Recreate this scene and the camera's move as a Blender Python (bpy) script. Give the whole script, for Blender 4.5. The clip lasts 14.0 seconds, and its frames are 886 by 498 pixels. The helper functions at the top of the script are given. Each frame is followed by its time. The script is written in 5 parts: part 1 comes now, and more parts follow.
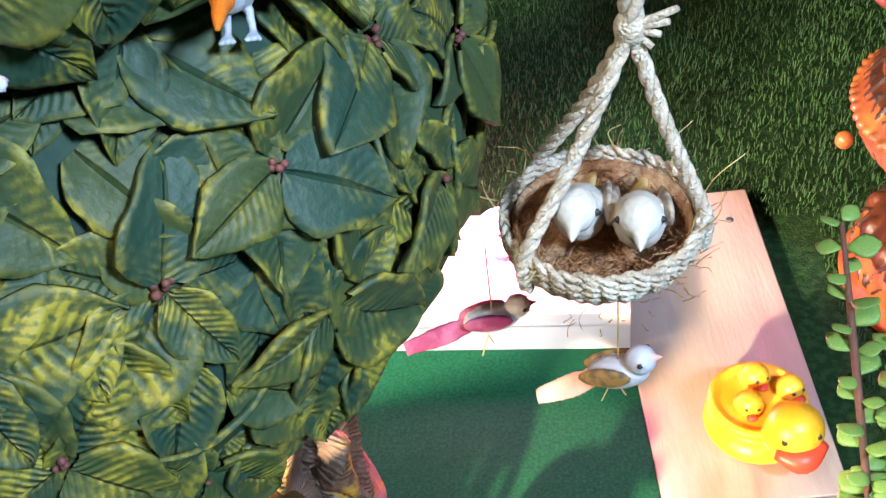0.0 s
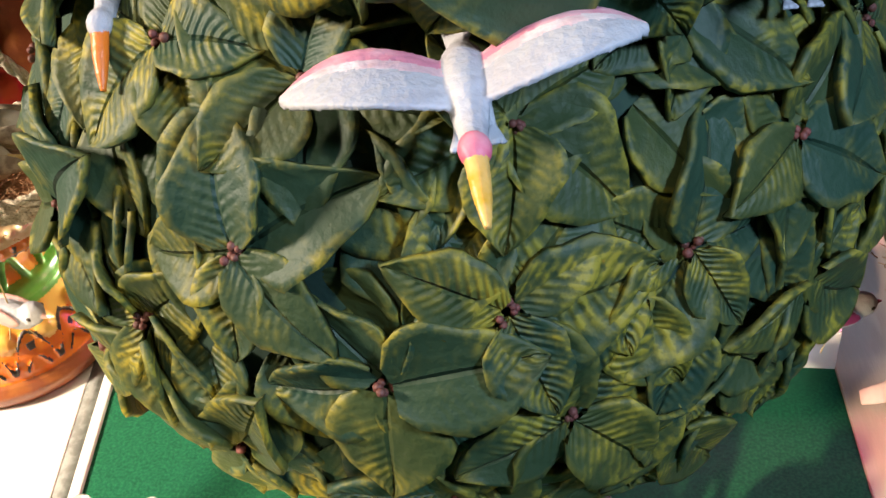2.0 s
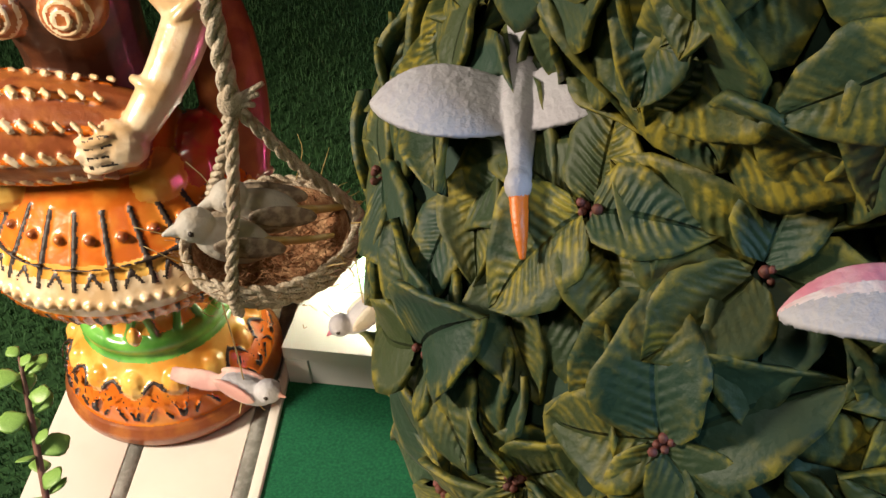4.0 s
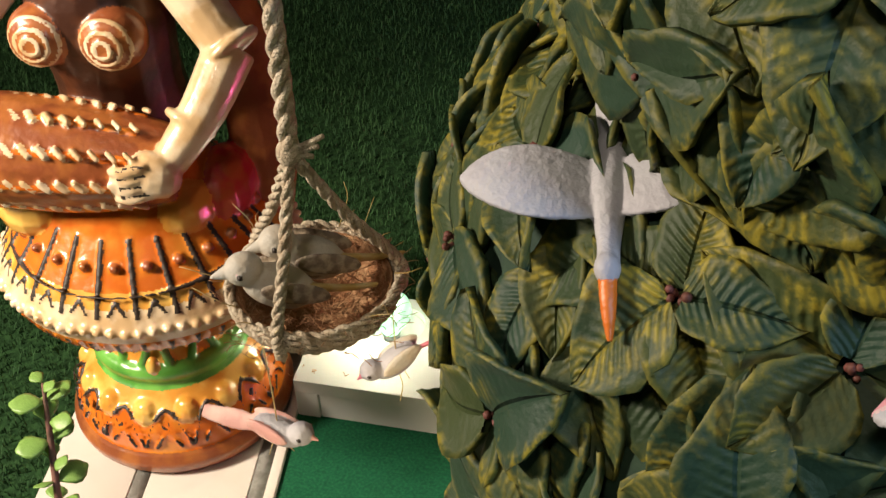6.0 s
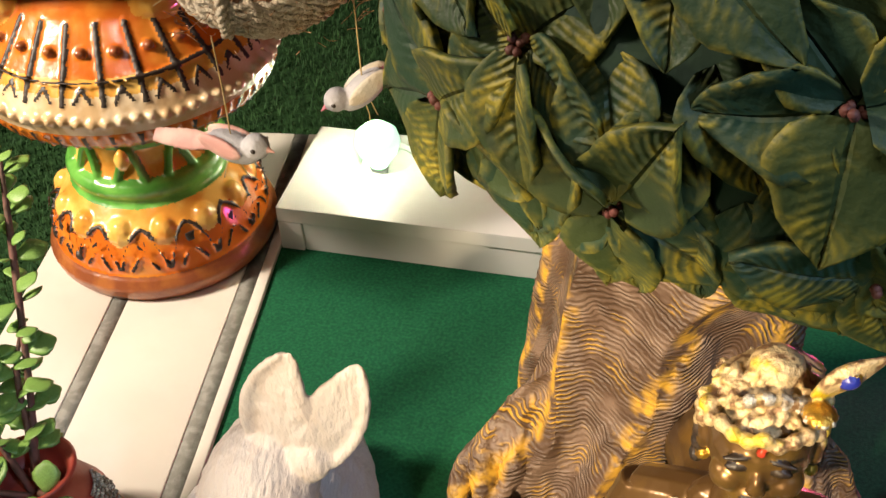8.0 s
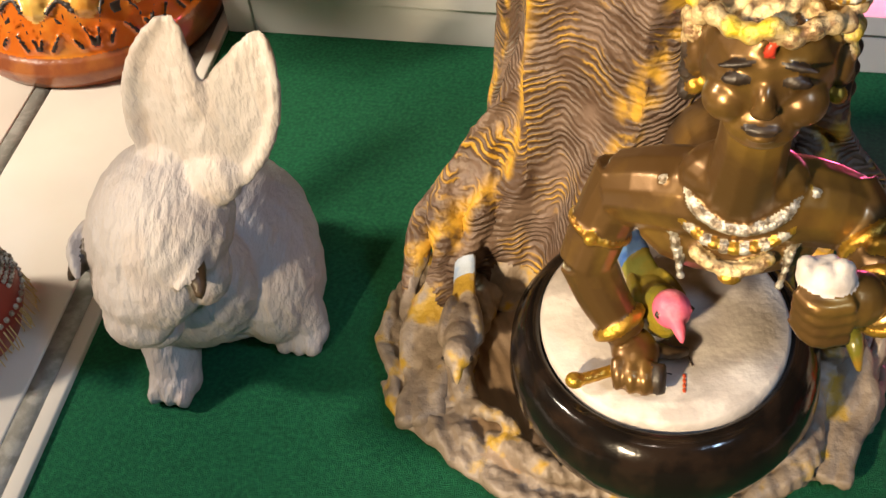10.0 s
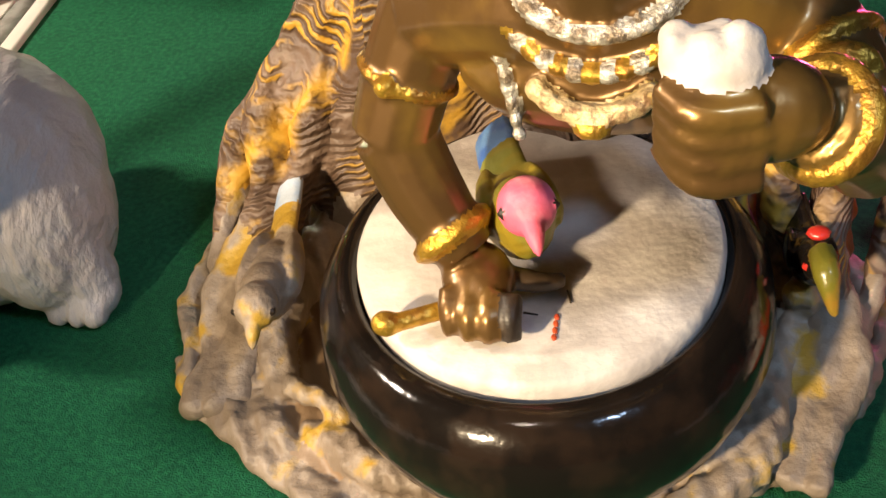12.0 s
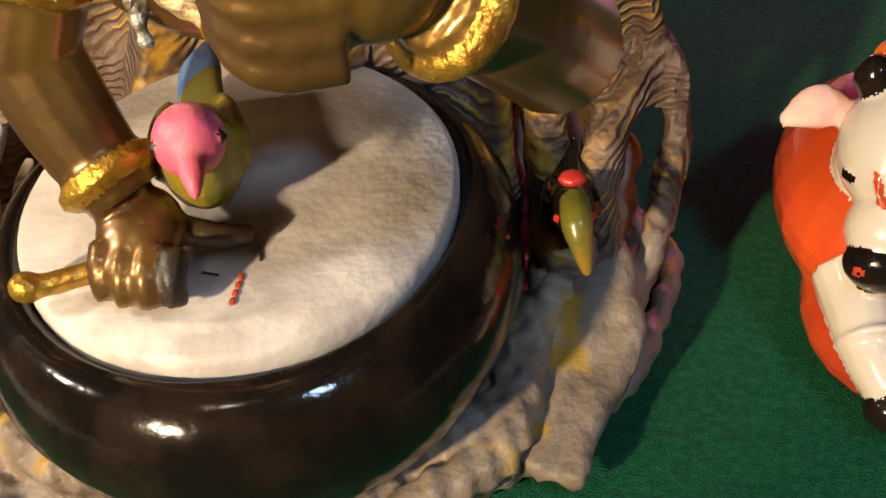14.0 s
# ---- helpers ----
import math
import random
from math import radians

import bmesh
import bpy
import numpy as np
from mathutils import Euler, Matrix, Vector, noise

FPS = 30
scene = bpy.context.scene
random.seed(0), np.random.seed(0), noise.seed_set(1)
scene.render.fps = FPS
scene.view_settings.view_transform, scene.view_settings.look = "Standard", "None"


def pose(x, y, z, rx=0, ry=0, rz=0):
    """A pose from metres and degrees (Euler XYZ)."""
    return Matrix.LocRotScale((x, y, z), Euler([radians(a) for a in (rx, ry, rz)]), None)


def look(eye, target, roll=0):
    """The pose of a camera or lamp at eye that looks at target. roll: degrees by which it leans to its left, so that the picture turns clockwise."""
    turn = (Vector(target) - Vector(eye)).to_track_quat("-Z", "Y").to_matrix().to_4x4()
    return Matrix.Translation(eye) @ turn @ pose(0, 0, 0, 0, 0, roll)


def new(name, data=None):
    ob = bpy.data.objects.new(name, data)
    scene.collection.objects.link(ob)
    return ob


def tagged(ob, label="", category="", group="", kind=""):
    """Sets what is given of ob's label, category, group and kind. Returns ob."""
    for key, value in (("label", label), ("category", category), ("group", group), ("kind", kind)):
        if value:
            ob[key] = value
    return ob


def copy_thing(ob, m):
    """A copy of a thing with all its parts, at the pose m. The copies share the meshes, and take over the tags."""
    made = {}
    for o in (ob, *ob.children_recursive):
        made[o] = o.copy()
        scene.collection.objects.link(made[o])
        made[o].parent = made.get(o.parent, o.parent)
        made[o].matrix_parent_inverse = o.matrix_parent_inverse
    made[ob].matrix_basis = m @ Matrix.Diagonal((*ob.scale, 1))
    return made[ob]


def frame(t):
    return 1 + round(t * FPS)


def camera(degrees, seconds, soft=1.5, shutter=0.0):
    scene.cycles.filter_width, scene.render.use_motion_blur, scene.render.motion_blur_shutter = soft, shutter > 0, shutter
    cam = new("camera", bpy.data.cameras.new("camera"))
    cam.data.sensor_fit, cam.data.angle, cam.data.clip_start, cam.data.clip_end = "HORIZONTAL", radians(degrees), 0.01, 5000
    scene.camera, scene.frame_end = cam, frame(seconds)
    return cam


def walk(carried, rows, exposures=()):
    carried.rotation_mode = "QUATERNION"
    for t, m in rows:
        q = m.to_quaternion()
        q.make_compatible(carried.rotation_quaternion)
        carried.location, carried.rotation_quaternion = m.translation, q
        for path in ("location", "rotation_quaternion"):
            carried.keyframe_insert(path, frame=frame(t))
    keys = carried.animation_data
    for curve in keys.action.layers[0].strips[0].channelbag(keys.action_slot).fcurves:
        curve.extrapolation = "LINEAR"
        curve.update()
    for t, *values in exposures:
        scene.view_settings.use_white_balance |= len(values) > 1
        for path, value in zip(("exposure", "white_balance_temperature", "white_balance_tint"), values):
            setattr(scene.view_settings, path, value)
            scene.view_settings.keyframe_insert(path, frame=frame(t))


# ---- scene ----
cam = camera(40.0, 14.0)
PATH = [
    (0, (0.199, 0.107, 1.117), (-0.041, 1.562, -0.235), -7.7),
    (0.5, (0.169, 0.084, 1.098), (-0.071, 1.542, -0.249), -7.5),
    (1, (0.126, 0.059, 1.085), (-0.109, 1.525, -0.256), -7.2),
    (1.4, (0.056, 0.054, 1.105), (-0.165, 1.525, -0.231), -6.1),
    (1.5, (0.049, 0.058, 1.109), (-0.201, 1.522, -0.231), -6.2),
    (2, (0.013, 0.062, 1.121), (-0.314, 1.537, -0.19), -6.7),
    (2.5, (-0.017, 0.065, 1.135), (-0.37, 1.535, -0.175), -6.5),
    (3, (-0.05, 0.062, 1.157), (-0.44, 1.523, -0.151), -6.3),
    (3.5, (-0.102, 0.087, 1.166), (-0.516, 1.545, -0.139), -6.0),
    (3.7, (-0.121, 0.1, 1.166), (-0.55, 1.552, -0.14), -6.6),
    (5.8, (-0.16, 0.118, 1.183), (-0.578, 1.605, -0.087), -3.3),
    (6, (-0.174, 0.1, 1.193), (-0.582, 1.586, -0.081), -3.0),
    (6.5, (-0.243, 0.063, 1.175), (-0.659, 1.554, -0.091), -1.8),
    (7, (-0.251, 0.058, 1.165), (-0.656, 1.551, -0.103), -1.2),
    (7.5, (-0.165, 0.042, 1.082), (-0.587, 1.528, -0.189), -1.9),
    (8, (-0.125, 0.029, 0.991), (-0.563, 1.495, -0.297), -3.7),
    (8.5, (-0.114, 0.005, 0.928), (-0.54, 1.437, -0.401), -4.2),
    (9, (-0.107, -0.014, 0.883), (-0.525, 1.391, -0.477), -4.2),
    (9.2, (-0.105, -0.011, 0.863), (-0.524, 1.384, -0.507), -4.4),
    (11.3, (-0.065, 0.2, 0.5), (-0.621, 1.62, -0.795), -10.1),
    (11.5, (-0.077, 0.202, 0.485), (-0.618, 1.632, -0.805), -9.2),
    (11.9, (-0.03, 0.25, 0.462), (-0.599, 1.654, -0.843), -8.5),
    (12, (-0.022, 0.232, 0.473), (-0.572, 1.673, -0.8), -8.8),
    (12.5, (0.04, 0.245, 0.48), (-0.501, 1.688, -0.795), -9.4),
    (13, (0.071, 0.263, 0.467), (-0.465, 1.715, -0.8), -10.0),
    (13.5, (0.054, 0.272, 0.407), (-0.405, 1.725, -0.889), -7.2),
    (14, (0.04, 0.307, 0.396), (-0.375, 1.769, -0.903), -6.0),
]
walk(cam, [(t, look(eye, target, roll)) for t, eye, target, roll in PATH], exposures=[(0, 2.3), (1.2, 2.15), (2.0, 1.25), (2.5, 0.85), (3.5, 0.32), (6, 0.22), (7, 0.4), (8.3, 0.25), (9.2, 0.05), (11.3, 0.4), (12.5, 0.4), (13.2, 0.25), (14, 0.0)])

# ---- world, lamps, exposure ----
from mathutils.bvhtree import BVHTree

world = bpy.data.worlds.new("room_world")
scene.world = world
world.use_nodes = True
world.node_tree.nodes["Background"].inputs[0].default_value = (0.55, 0.65, 0.8, 1)
world.node_tree.nodes["Background"].inputs[1].default_value = 0.35


def lamp(name, kind, at, target, power, colour, size):
    data = bpy.data.lights.new(name, kind)
    data.energy, data.color = power, colour
    if kind == "AREA":
        data.size = size
    else:
        data.shadow_soft_size = size
    ob = new(name, data)
    ob.matrix_world = look(at, target)
    return ob


lamp("warm_ceiling_lamp", "AREA", (-0.30, -0.45, 2.35), (-0.15, 0.7, 0.2), 5, (1.0, 0.86, 0.70), 0.14)
lamp("cool_ceiling_lamp", "AREA", (1.25, -0.55, 2.1), (-0.1, 0.7, 0.2), 21, (0.50, 0.70, 1.0), 0.25)
lamp("warm_side_lamp", "AREA", (-2.0, 0.15, 1.45), (-0.85, 1.05, 0.25), 44, (1.0, 0.84, 0.66), 0.25)
# added fill with no known source, only to brighten the drummer
drummer_fill = lamp("drummer_fill_spot", "SPOT", (-1.9, 0.35, 1.5), (-0.84, 1.12, 0.25), 130, (1.0, 0.84, 0.66), 0.08)
drummer_fill.data.spot_size, drummer_fill.data.spot_blend = radians(36), 0.7
spot = lamp("warm_spot_lamp", "SPOT", (-0.70, -0.85, 0.86), (-0.12, 0.72, 0.26), 225, (1.0, 0.78, 0.50), 0.05)
spot.data.spot_size, spot.data.spot_blend = radians(29), 0.8
lamp("white_bulb_light", "POINT", (-0.582, 1.23, 0.14), (0, 0, 0), 1.0, (1.0, 0.98, 0.68), 0.025)
lamp("pink_bulb_light", "POINT", (0.09, 1.23, 0.14), (0, 0, 0), 2.6, (1.0, 0.10, 0.30), 0.025)


# ---- materials ----
def mat(name, base, rough=0.6, metal=0.0, second=None, scale=30.0, cut=(0.45, 0.6), bump=0.2, bump_scale=None, spec=0.5,
        third=None, third_scale=8.0, third_cut=(0.55, 0.7), stretch=(1, 1, 1), coat=0.0):
    """A surface of one base colour, mottled at two sizes by up to two more colours, with fine relief."""
    m = bpy.data.materials.new(name)
    m.use_nodes = True
    nt = m.node_tree
    n, l = nt.nodes, nt.links
    b = n["Principled BSDF"]
    b.inputs["Roughness"].default_value, b.inputs["Metallic"].default_value = rough, metal
    b.inputs["Specular IOR Level"].default_value = spec
    b.inputs["Coat Weight"].default_value = coat
    b.inputs["Coat Roughness"].default_value = 0.12
    tc = n.new("ShaderNodeTexCoord")
    mp = n.new("ShaderNodeMapping")
    mp.inputs["Scale"].default_value = stretch
    l.new(tc.outputs["Object"], mp.inputs["Vector"])

    def noise_of(sc, detail=6):
        t = n.new("ShaderNodeTexNoise")
        t.inputs["Scale"].default_value, t.inputs["Detail"].default_value = sc, detail
        l.new(mp.outputs["Vector"], t.inputs["Vector"])
        return t.outputs["Fac"]

    def blend(fac_out, lo, hi, a, bcol):
        r = n.new("ShaderNodeMapRange")
        r.inputs["From Min"].default_value, r.inputs["From Max"].default_value = lo, hi
        l.new(fac_out, r.inputs["Value"])
        mx = n.new("ShaderNodeMix")
        mx.data_type = "RGBA"
        l.new(r.outputs["Result"], mx.inputs["Factor"])
        for v, k in ((a, 6), (bcol, 7)):
            if isinstance(v, tuple):
                mx.inputs[k].default_value = (*v, 1)
            else:
                l.new(v, mx.inputs[k])
        return mx.outputs[2]

    dark = tuple(c * 0.82 for c in base)
    col = blend(noise_of(scale * 0.25, 3), 0.35, 0.65, dark, base)
    if second:
        col = blend(noise_of(scale), cut[0], cut[1], col, second)
    if third:
        col = blend(noise_of(third_scale), third_cut[0], third_cut[1], col, third)
    l.new(col, b.inputs["Base Color"])
    if bump:
        bp = n.new("ShaderNodeBump")
        bp.inputs["Strength"].default_value, bp.inputs["Distance"].default_value = bump, 0.004
        l.new(noise_of(bump_scale or scale * 3), bp.inputs["Height"])
        l.new(bp.outputs["Normal"], b.inputs["Normal"])
    return m


def glow(name, colour, strength):
    m = bpy.data.materials.new(name)
    m.use_nodes = True
    b = m.node_tree.nodes["Principled BSDF"]
    b.inputs["Base Color"].default_value = (*colour, 1)
    b.inputs["Emission Color"].default_value = (*colour, 1)
    b.inputs["Emission Strength"].default_value = strength
    return m


M = dict(
    felt=mat("green_felt", (0.010, 0.095, 0.045), 0.95, second=(0.016, 0.14, 0.06), scale=260, cut=(0.4, 0.7), bump=0.6, bump_scale=900, spec=0.15, third=(0.008, 0.075, 0.035), third_scale=5),
    turf=mat("turf_backing", (0.012, 0.035, 0.012), 0.95, second=(0.02, 0.055, 0.018), scale=90, bump=0.5, spec=0.1),
    blade=mat("turf_blade", (0.019, 0.058, 0.020), 0.75, second=(0.030, 0.080, 0.025), scale=25, cut=(0.4, 0.65), bump=0, spec=0.2),
    white=mat("white_paint", (0.72, 0.68, 0.62), 0.45, second=(0.62, 0.58, 0.52), scale=14, cut=(0.5, 0.75), bump=0.08, third=(0.5, 0.46, 0.4), third_scale=5, third_cut=(0.62, 0.8)),
    plywood=mat("pale_plywood", (0.46, 0.36, 0.31), 0.55, second=(0.40, 0.31, 0.26), scale=30, cut=(0.45, 0.7), bump=0.15, bump_scale=90, third=(0.50, 0.42, 0.38), third_scale=6, stretch=(3, 0.5, 1)),
    boxwhite=mat("box_white_paint", (0.74, 0.74, 0.73), 0.4, second=(0.66, 0.65, 0.63), scale=20, cut=(0.5, 0.75), bump=0.06),
    joint=mat("grey_joint", (0.22, 0.22, 0.20), 0.6, second=(0.30, 0.30, 0.28), scale=80, bump=0.2),
    nail=mat("nail_grey", (0.25, 0.25, 0.26), 0.35, 0.8, scale=200, bump=0.1),
    redcup=mat("orange_cup", (0.55, 0.10, 0.04), 0.5, scale=40, bump=0.1),
    dish=mat("tan_dish_paint", (0.26, 0.17, 0.10), 0.45, second=(0.33, 0.24, 0.17), scale=25, cut=(0.5, 0.75), bump=0.25, bump_scale=120, third=(0.40, 0.32, 0.27), third_scale=9, third_cut=(0.55, 0.72)),
    clay=mat("grey_brown_clay", (0.23, 0.175, 0.13), 0.5, second=(0.34, 0.275, 0.22), scale=35, bump=0.5, bump_scale=140, third=(0.42, 0.26, 0.035), third_scale=34, third_cut=(0.54, 0.62)),
    black=mat("black_gloss", (0.008, 0.006, 0.005), 0.13, second=(0.016, 0.010, 0.007), scale=40, bump=0.15, bump_scale=70, spec=0.4),
    cream=mat("cream_plaster", (0.53, 0.47, 0.43), 0.6, second=(0.60, 0.545, 0.50), scale=45, bump=0.22, bump_scale=160, third=(0.47, 0.42, 0.39), third_scale=14),
    bronze=mat("bronze_skin", (0.15, 0.080, 0.026), 0.34, 0.55, second=(0.36, 0.21, 0.04), scale=16, cut=(0.5, 0.75), bump=0.12, coat=0.25),
    gold=mat("gold_paint", (0.62, 0.36, 0.05), 0.3, 0.75, second=(0.35, 0.17, 0.03), scale=90, bump=0.4),
    pale_gold=mat("pale_gold_hair", (0.62, 0.46, 0.24), 0.45, 0.3, second=(0.20, 0.11, 0.05), scale=120, cut=(0.5, 0.62), bump=0.8, bump_scale=180, third=(0.6, 0.42, 0.02), third_scale=45),
    silver=mat("silver_beads", (0.62, 0.58, 0.5), 0.35, 0.5, second=(0.2, 0.15, 0.1), scale=150, bump=0.5),
    dark=mat("dark_brown", (0.02, 0.012, 0.008), 0.45, second=(0.05, 0.03, 0.015), scale=60),
    blue=mat("deep_blue", (0.02, 0.03, 0.28), 0.35, scale=60),
    red=mat("red_paint", (0.55, 0.03, 0.02), 0.35, second=(0.62, 0.10, 0.03), scale=20, coat=0.5),
    rabbit=mat("white_rabbit_resin", (0.49, 0.45, 0.44), 0.55, second=(0.42, 0.37, 0.35), scale=40, bump=0.7, bump_scale=160, third=(0.60, 0.45, 0.40), third_scale=9, stretch=(1.6, 0.6, 0.6)),
    terra=mat("orange_terracotta", (0.66, 0.15, 0.014), 0.25, second=(0.66, 0.24, 0.03), scale=22, cut=(0.48, 0.68), bump=0.25, coat=0.6),
    terra2=mat("brown_terracotta", (0.27, 0.075, 0.025), 0.35, second=(0.36, 0.12, 0.03), scale=30, bump=0.3, coat=0.4),
    yellowglaze=mat("yellow_glaze", (0.74, 0.33, 0.05), 0.25, second=(0.80, 0.50, 0.12), scale=18, coat=0.6, bump=0.15),
    creamglaze=mat("cream_glaze", (0.62, 0.42, 0.22), 0.3, second=(0.72, 0.58, 0.40), scale=25, coat=0.5, bump=0.3),
    greenglaze=mat("green_glaze", (0.09, 0.32, 0.05), 0.3, second=(0.15, 0.42, 0.07), scale=25, coat=0.5),
    line=mat("black_line", (0.03, 0.02, 0.015), 0.5, scale=80),
    rope=mat("jute_rope", (0.72, 0.59, 0.43), 0.9, second=(0.80, 0.70, 0.55), scale=150, bump=0.9, bump_scale=500, third=(0.50, 0.38, 0.26), third_scale=60),
    fibre=mat("coir_fibre", (0.42, 0.20, 0.09), 0.9, second=(0.56, 0.33, 0.17), scale=120, bump=0.9, bump_scale=400),
    finch=mat("finch_white", (0.72, 0.68, 0.60), 0.6, second=(0.62, 0.55, 0.45), scale=60, bump=0.3, bump_scale=250),
    finchwing=mat("finch_wing", (0.30, 0.23, 0.18), 0.65, second=(0.55, 0.46, 0.35), scale=120, bump=0.4),
    straw=mat("straw_yellow", (0.60, 0.42, 0.14), 0.6, second=(0.66, 0.52, 0.26), scale=80, bump=0.2),
    pink=mat("pink_paint", (0.80, 0.14, 0.24), 0.5, second=(0.85, 0.30, 0.38), scale=50, bump=0.2),
    palepink=mat("pale_pink", (0.80, 0.42, 0.38), 0.6, second=(0.82, 0.55, 0.48), scale=30, bump=0.2),
    egret=mat("egret_white", (0.55, 0.55, 0.60), 0.6, second=(0.47, 0.46, 0.51), scale=60, bump=0.35, bump_scale=200),
    orange=mat("orange_beak", (0.85, 0.20, 0.02), 0.4, scale=60),
    yellowbeak=mat("yellow_beak", (0.80, 0.42, 0.03), 0.4, second=(0.85, 0.5, 0.15), scale=60),
    duck=mat("yellow_rubber", (0.88, 0.45, 0.02), 0.4, second=(0.90, 0.52, 0.05), scale=12, bump=0.05),
    duckbeak=mat("orange_red_rubber", (0.75, 0.07, 0.03), 0.4, scale=30, bump=0.05),
    jade=mat("jade_leaf", (0.16, 0.30, 0.06), 0.4, second=(0.24, 0.40, 0.10), scale=40, bump=0.1),
    stem=mat("jade_stem", (0.17, 0.07, 0.05), 0.7, second=(0.10, 0.05, 0.03), scale=60, bump=0.4),
    maroon=mat("maroon_pot", (0.30, 0.035, 0.02), 0.5, second=(0.36, 0.06, 0.03), scale=25, bump=0.2),
    greenbird=mat("ochre_bird", (0.30, 0.22, 0.02), 0.4, second=(0.20, 0.20, 0.03), scale=40),
    cowwhite=mat("cow_white_gloss", (0.76, 0.68, 0.60), 0.25, second=(0.7, 0.6, 0.52), scale=18, coat=0.6, bump=0.06),
    cowred=mat("cow_orange_red_gloss", (0.66, 0.08, 0.015), 0.22, second=(0.55, 0.05, 0.02), scale=14, coat=0.7, bump=0.12),
    wall=mat("cream_wall", (0.42, 0.40, 0.37), 0.9, second=(0.36, 0.34, 0.32), scale=6, bump=0.2),
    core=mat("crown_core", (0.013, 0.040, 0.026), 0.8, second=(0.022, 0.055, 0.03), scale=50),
    glow_white=glow("lit_white_bulb", (0.55, 1.0, 0.68), 0.9),
    glow_pink=glow("lit_pink_bulb", (1.0, 0.30, 0.50), 5),
)


def bark_material():
    """Brown resin bark: fine swags of ridges hung between leaning folds, crests dry-brushed with ochre."""
    m = mat("ridged_bark", (0.095, 0.054, 0.033), 0.55, second=(0.16, 0.105, 0.075), scale=30, bump=0)
    nt = m.node_tree
    n, l = nt.nodes, nt.links
    b = n["Principled BSDF"]

    def calc(op, a, c=0.0, clamp=False):
        k = n.new("ShaderNodeMath")
        k.operation, k.use_clamp = op, clamp
        for v, q in ((a, 0), (c, 1)):
            if isinstance(v, (int, float)):
                k.inputs[q].default_value = v
            else:
                l.new(v, k.inputs[q])
        return k.outputs[0]

    tc = n.new("ShaderNodeTexCoord")
    sep = n.new("ShaderNodeSeparateXYZ")
    l.new(tc.outputs["Object"], sep.inputs[0])

    def noise_of(sc, detail):
        t = n.new("ShaderNodeTexNoise")
        t.inputs["Scale"].default_value, t.inputs["Detail"].default_value = sc, detail
        l.new(tc.outputs["Object"], t.inputs["Vector"])
        return t.outputs["Fac"]

    around = calc("ARCTAN2", sep.outputs[0], calc("SUBTRACT", 0.15, sep.outputs[1]))
    lean = calc("ADD", calc("MULTIPLY", calc("TANH", calc("ADD", calc("MULTIPLY", around, 1.5), 0.3)), 7.0), 9.0)
    wobble = calc("MULTIPLY", calc("SUBTRACT", noise_of(9, 2), 0.5), 2.4)
    fold = calc("ADD", calc("SUBTRACT", calc("MULTIPLY", around, 6.0), calc("MULTIPLY", lean, sep.outputs[2])), wobble)
    crest = calc("SUBTRACT", 1.0, calc("ABSOLUTE", calc("SINE", fold)))
    swag = calc("MULTIPLY", calc("COSINE", calc("MULTIPLY", fold, 2.0)), 13.0)
    phase = calc("ADD", calc("MULTIPLY", sep.outputs[2], 1050.0), calc("ADD", swag, calc("ADD", calc("MULTIPLY", noise_of(52, 3), 17.0), calc("MULTIPLY", calc("SINE", fold), 7.0))))
    ridge = calc("MULTIPLY", calc("ADD", calc("SINE", phase), 1.0), calc("MULTIPLY", calc("SUBTRACT", noise_of(34, 4), 0.25), 1.6, True))
    ridge = calc("MULTIPLY", ridge, 0.9)
    top = calc("MULTIPLY", calc("SUBTRACT", ridge, 0.45), 3.0, True)
    patch = calc("MULTIPLY", calc("SUBTRACT", noise_of(22, 4), 0.50), 7.0, True)
    brushed = calc("MULTIPLY", calc("MULTIPLY", top, patch), 0.85)
    spine = calc("MULTIPLY", calc("SUBTRACT", crest, 0.62), 3.5, True)
    spine = calc("MULTIPLY", spine, calc("MULTIPLY", calc("SUBTRACT", noise_of(60, 4), 0.40), 6.0, True))
    ochre = calc("MAXIMUM", brushed, calc("MULTIPLY", spine, 0.9))
    mx = n.new("ShaderNodeMix")
    mx.data_type = "RGBA"
    mx.inputs[7].default_value = (0.52, 0.29, 0.025, 1)
    l.new(b.inputs["Base Color"].links[0].from_socket, mx.inputs[6])
    l.new(ochre, mx.inputs["Factor"])
    l.new(mx.outputs[2], b.inputs["Base Color"])
    bp = n.new("ShaderNodeBump")
    bp.inputs["Strength"].default_value, bp.inputs["Distance"].default_value = 1.0, 0.0018
    l.new(calc("ADD", calc("MULTIPLY", ridge, calc("SUBTRACT", 1.0, calc("MULTIPLY", spine, 0.7))), calc("MULTIPLY", crest, 0.8)), bp.inputs["Height"])
    l.new(bp.outputs["Normal"], b.inputs["Normal"])
    return m


M["bark"] = bark_material()


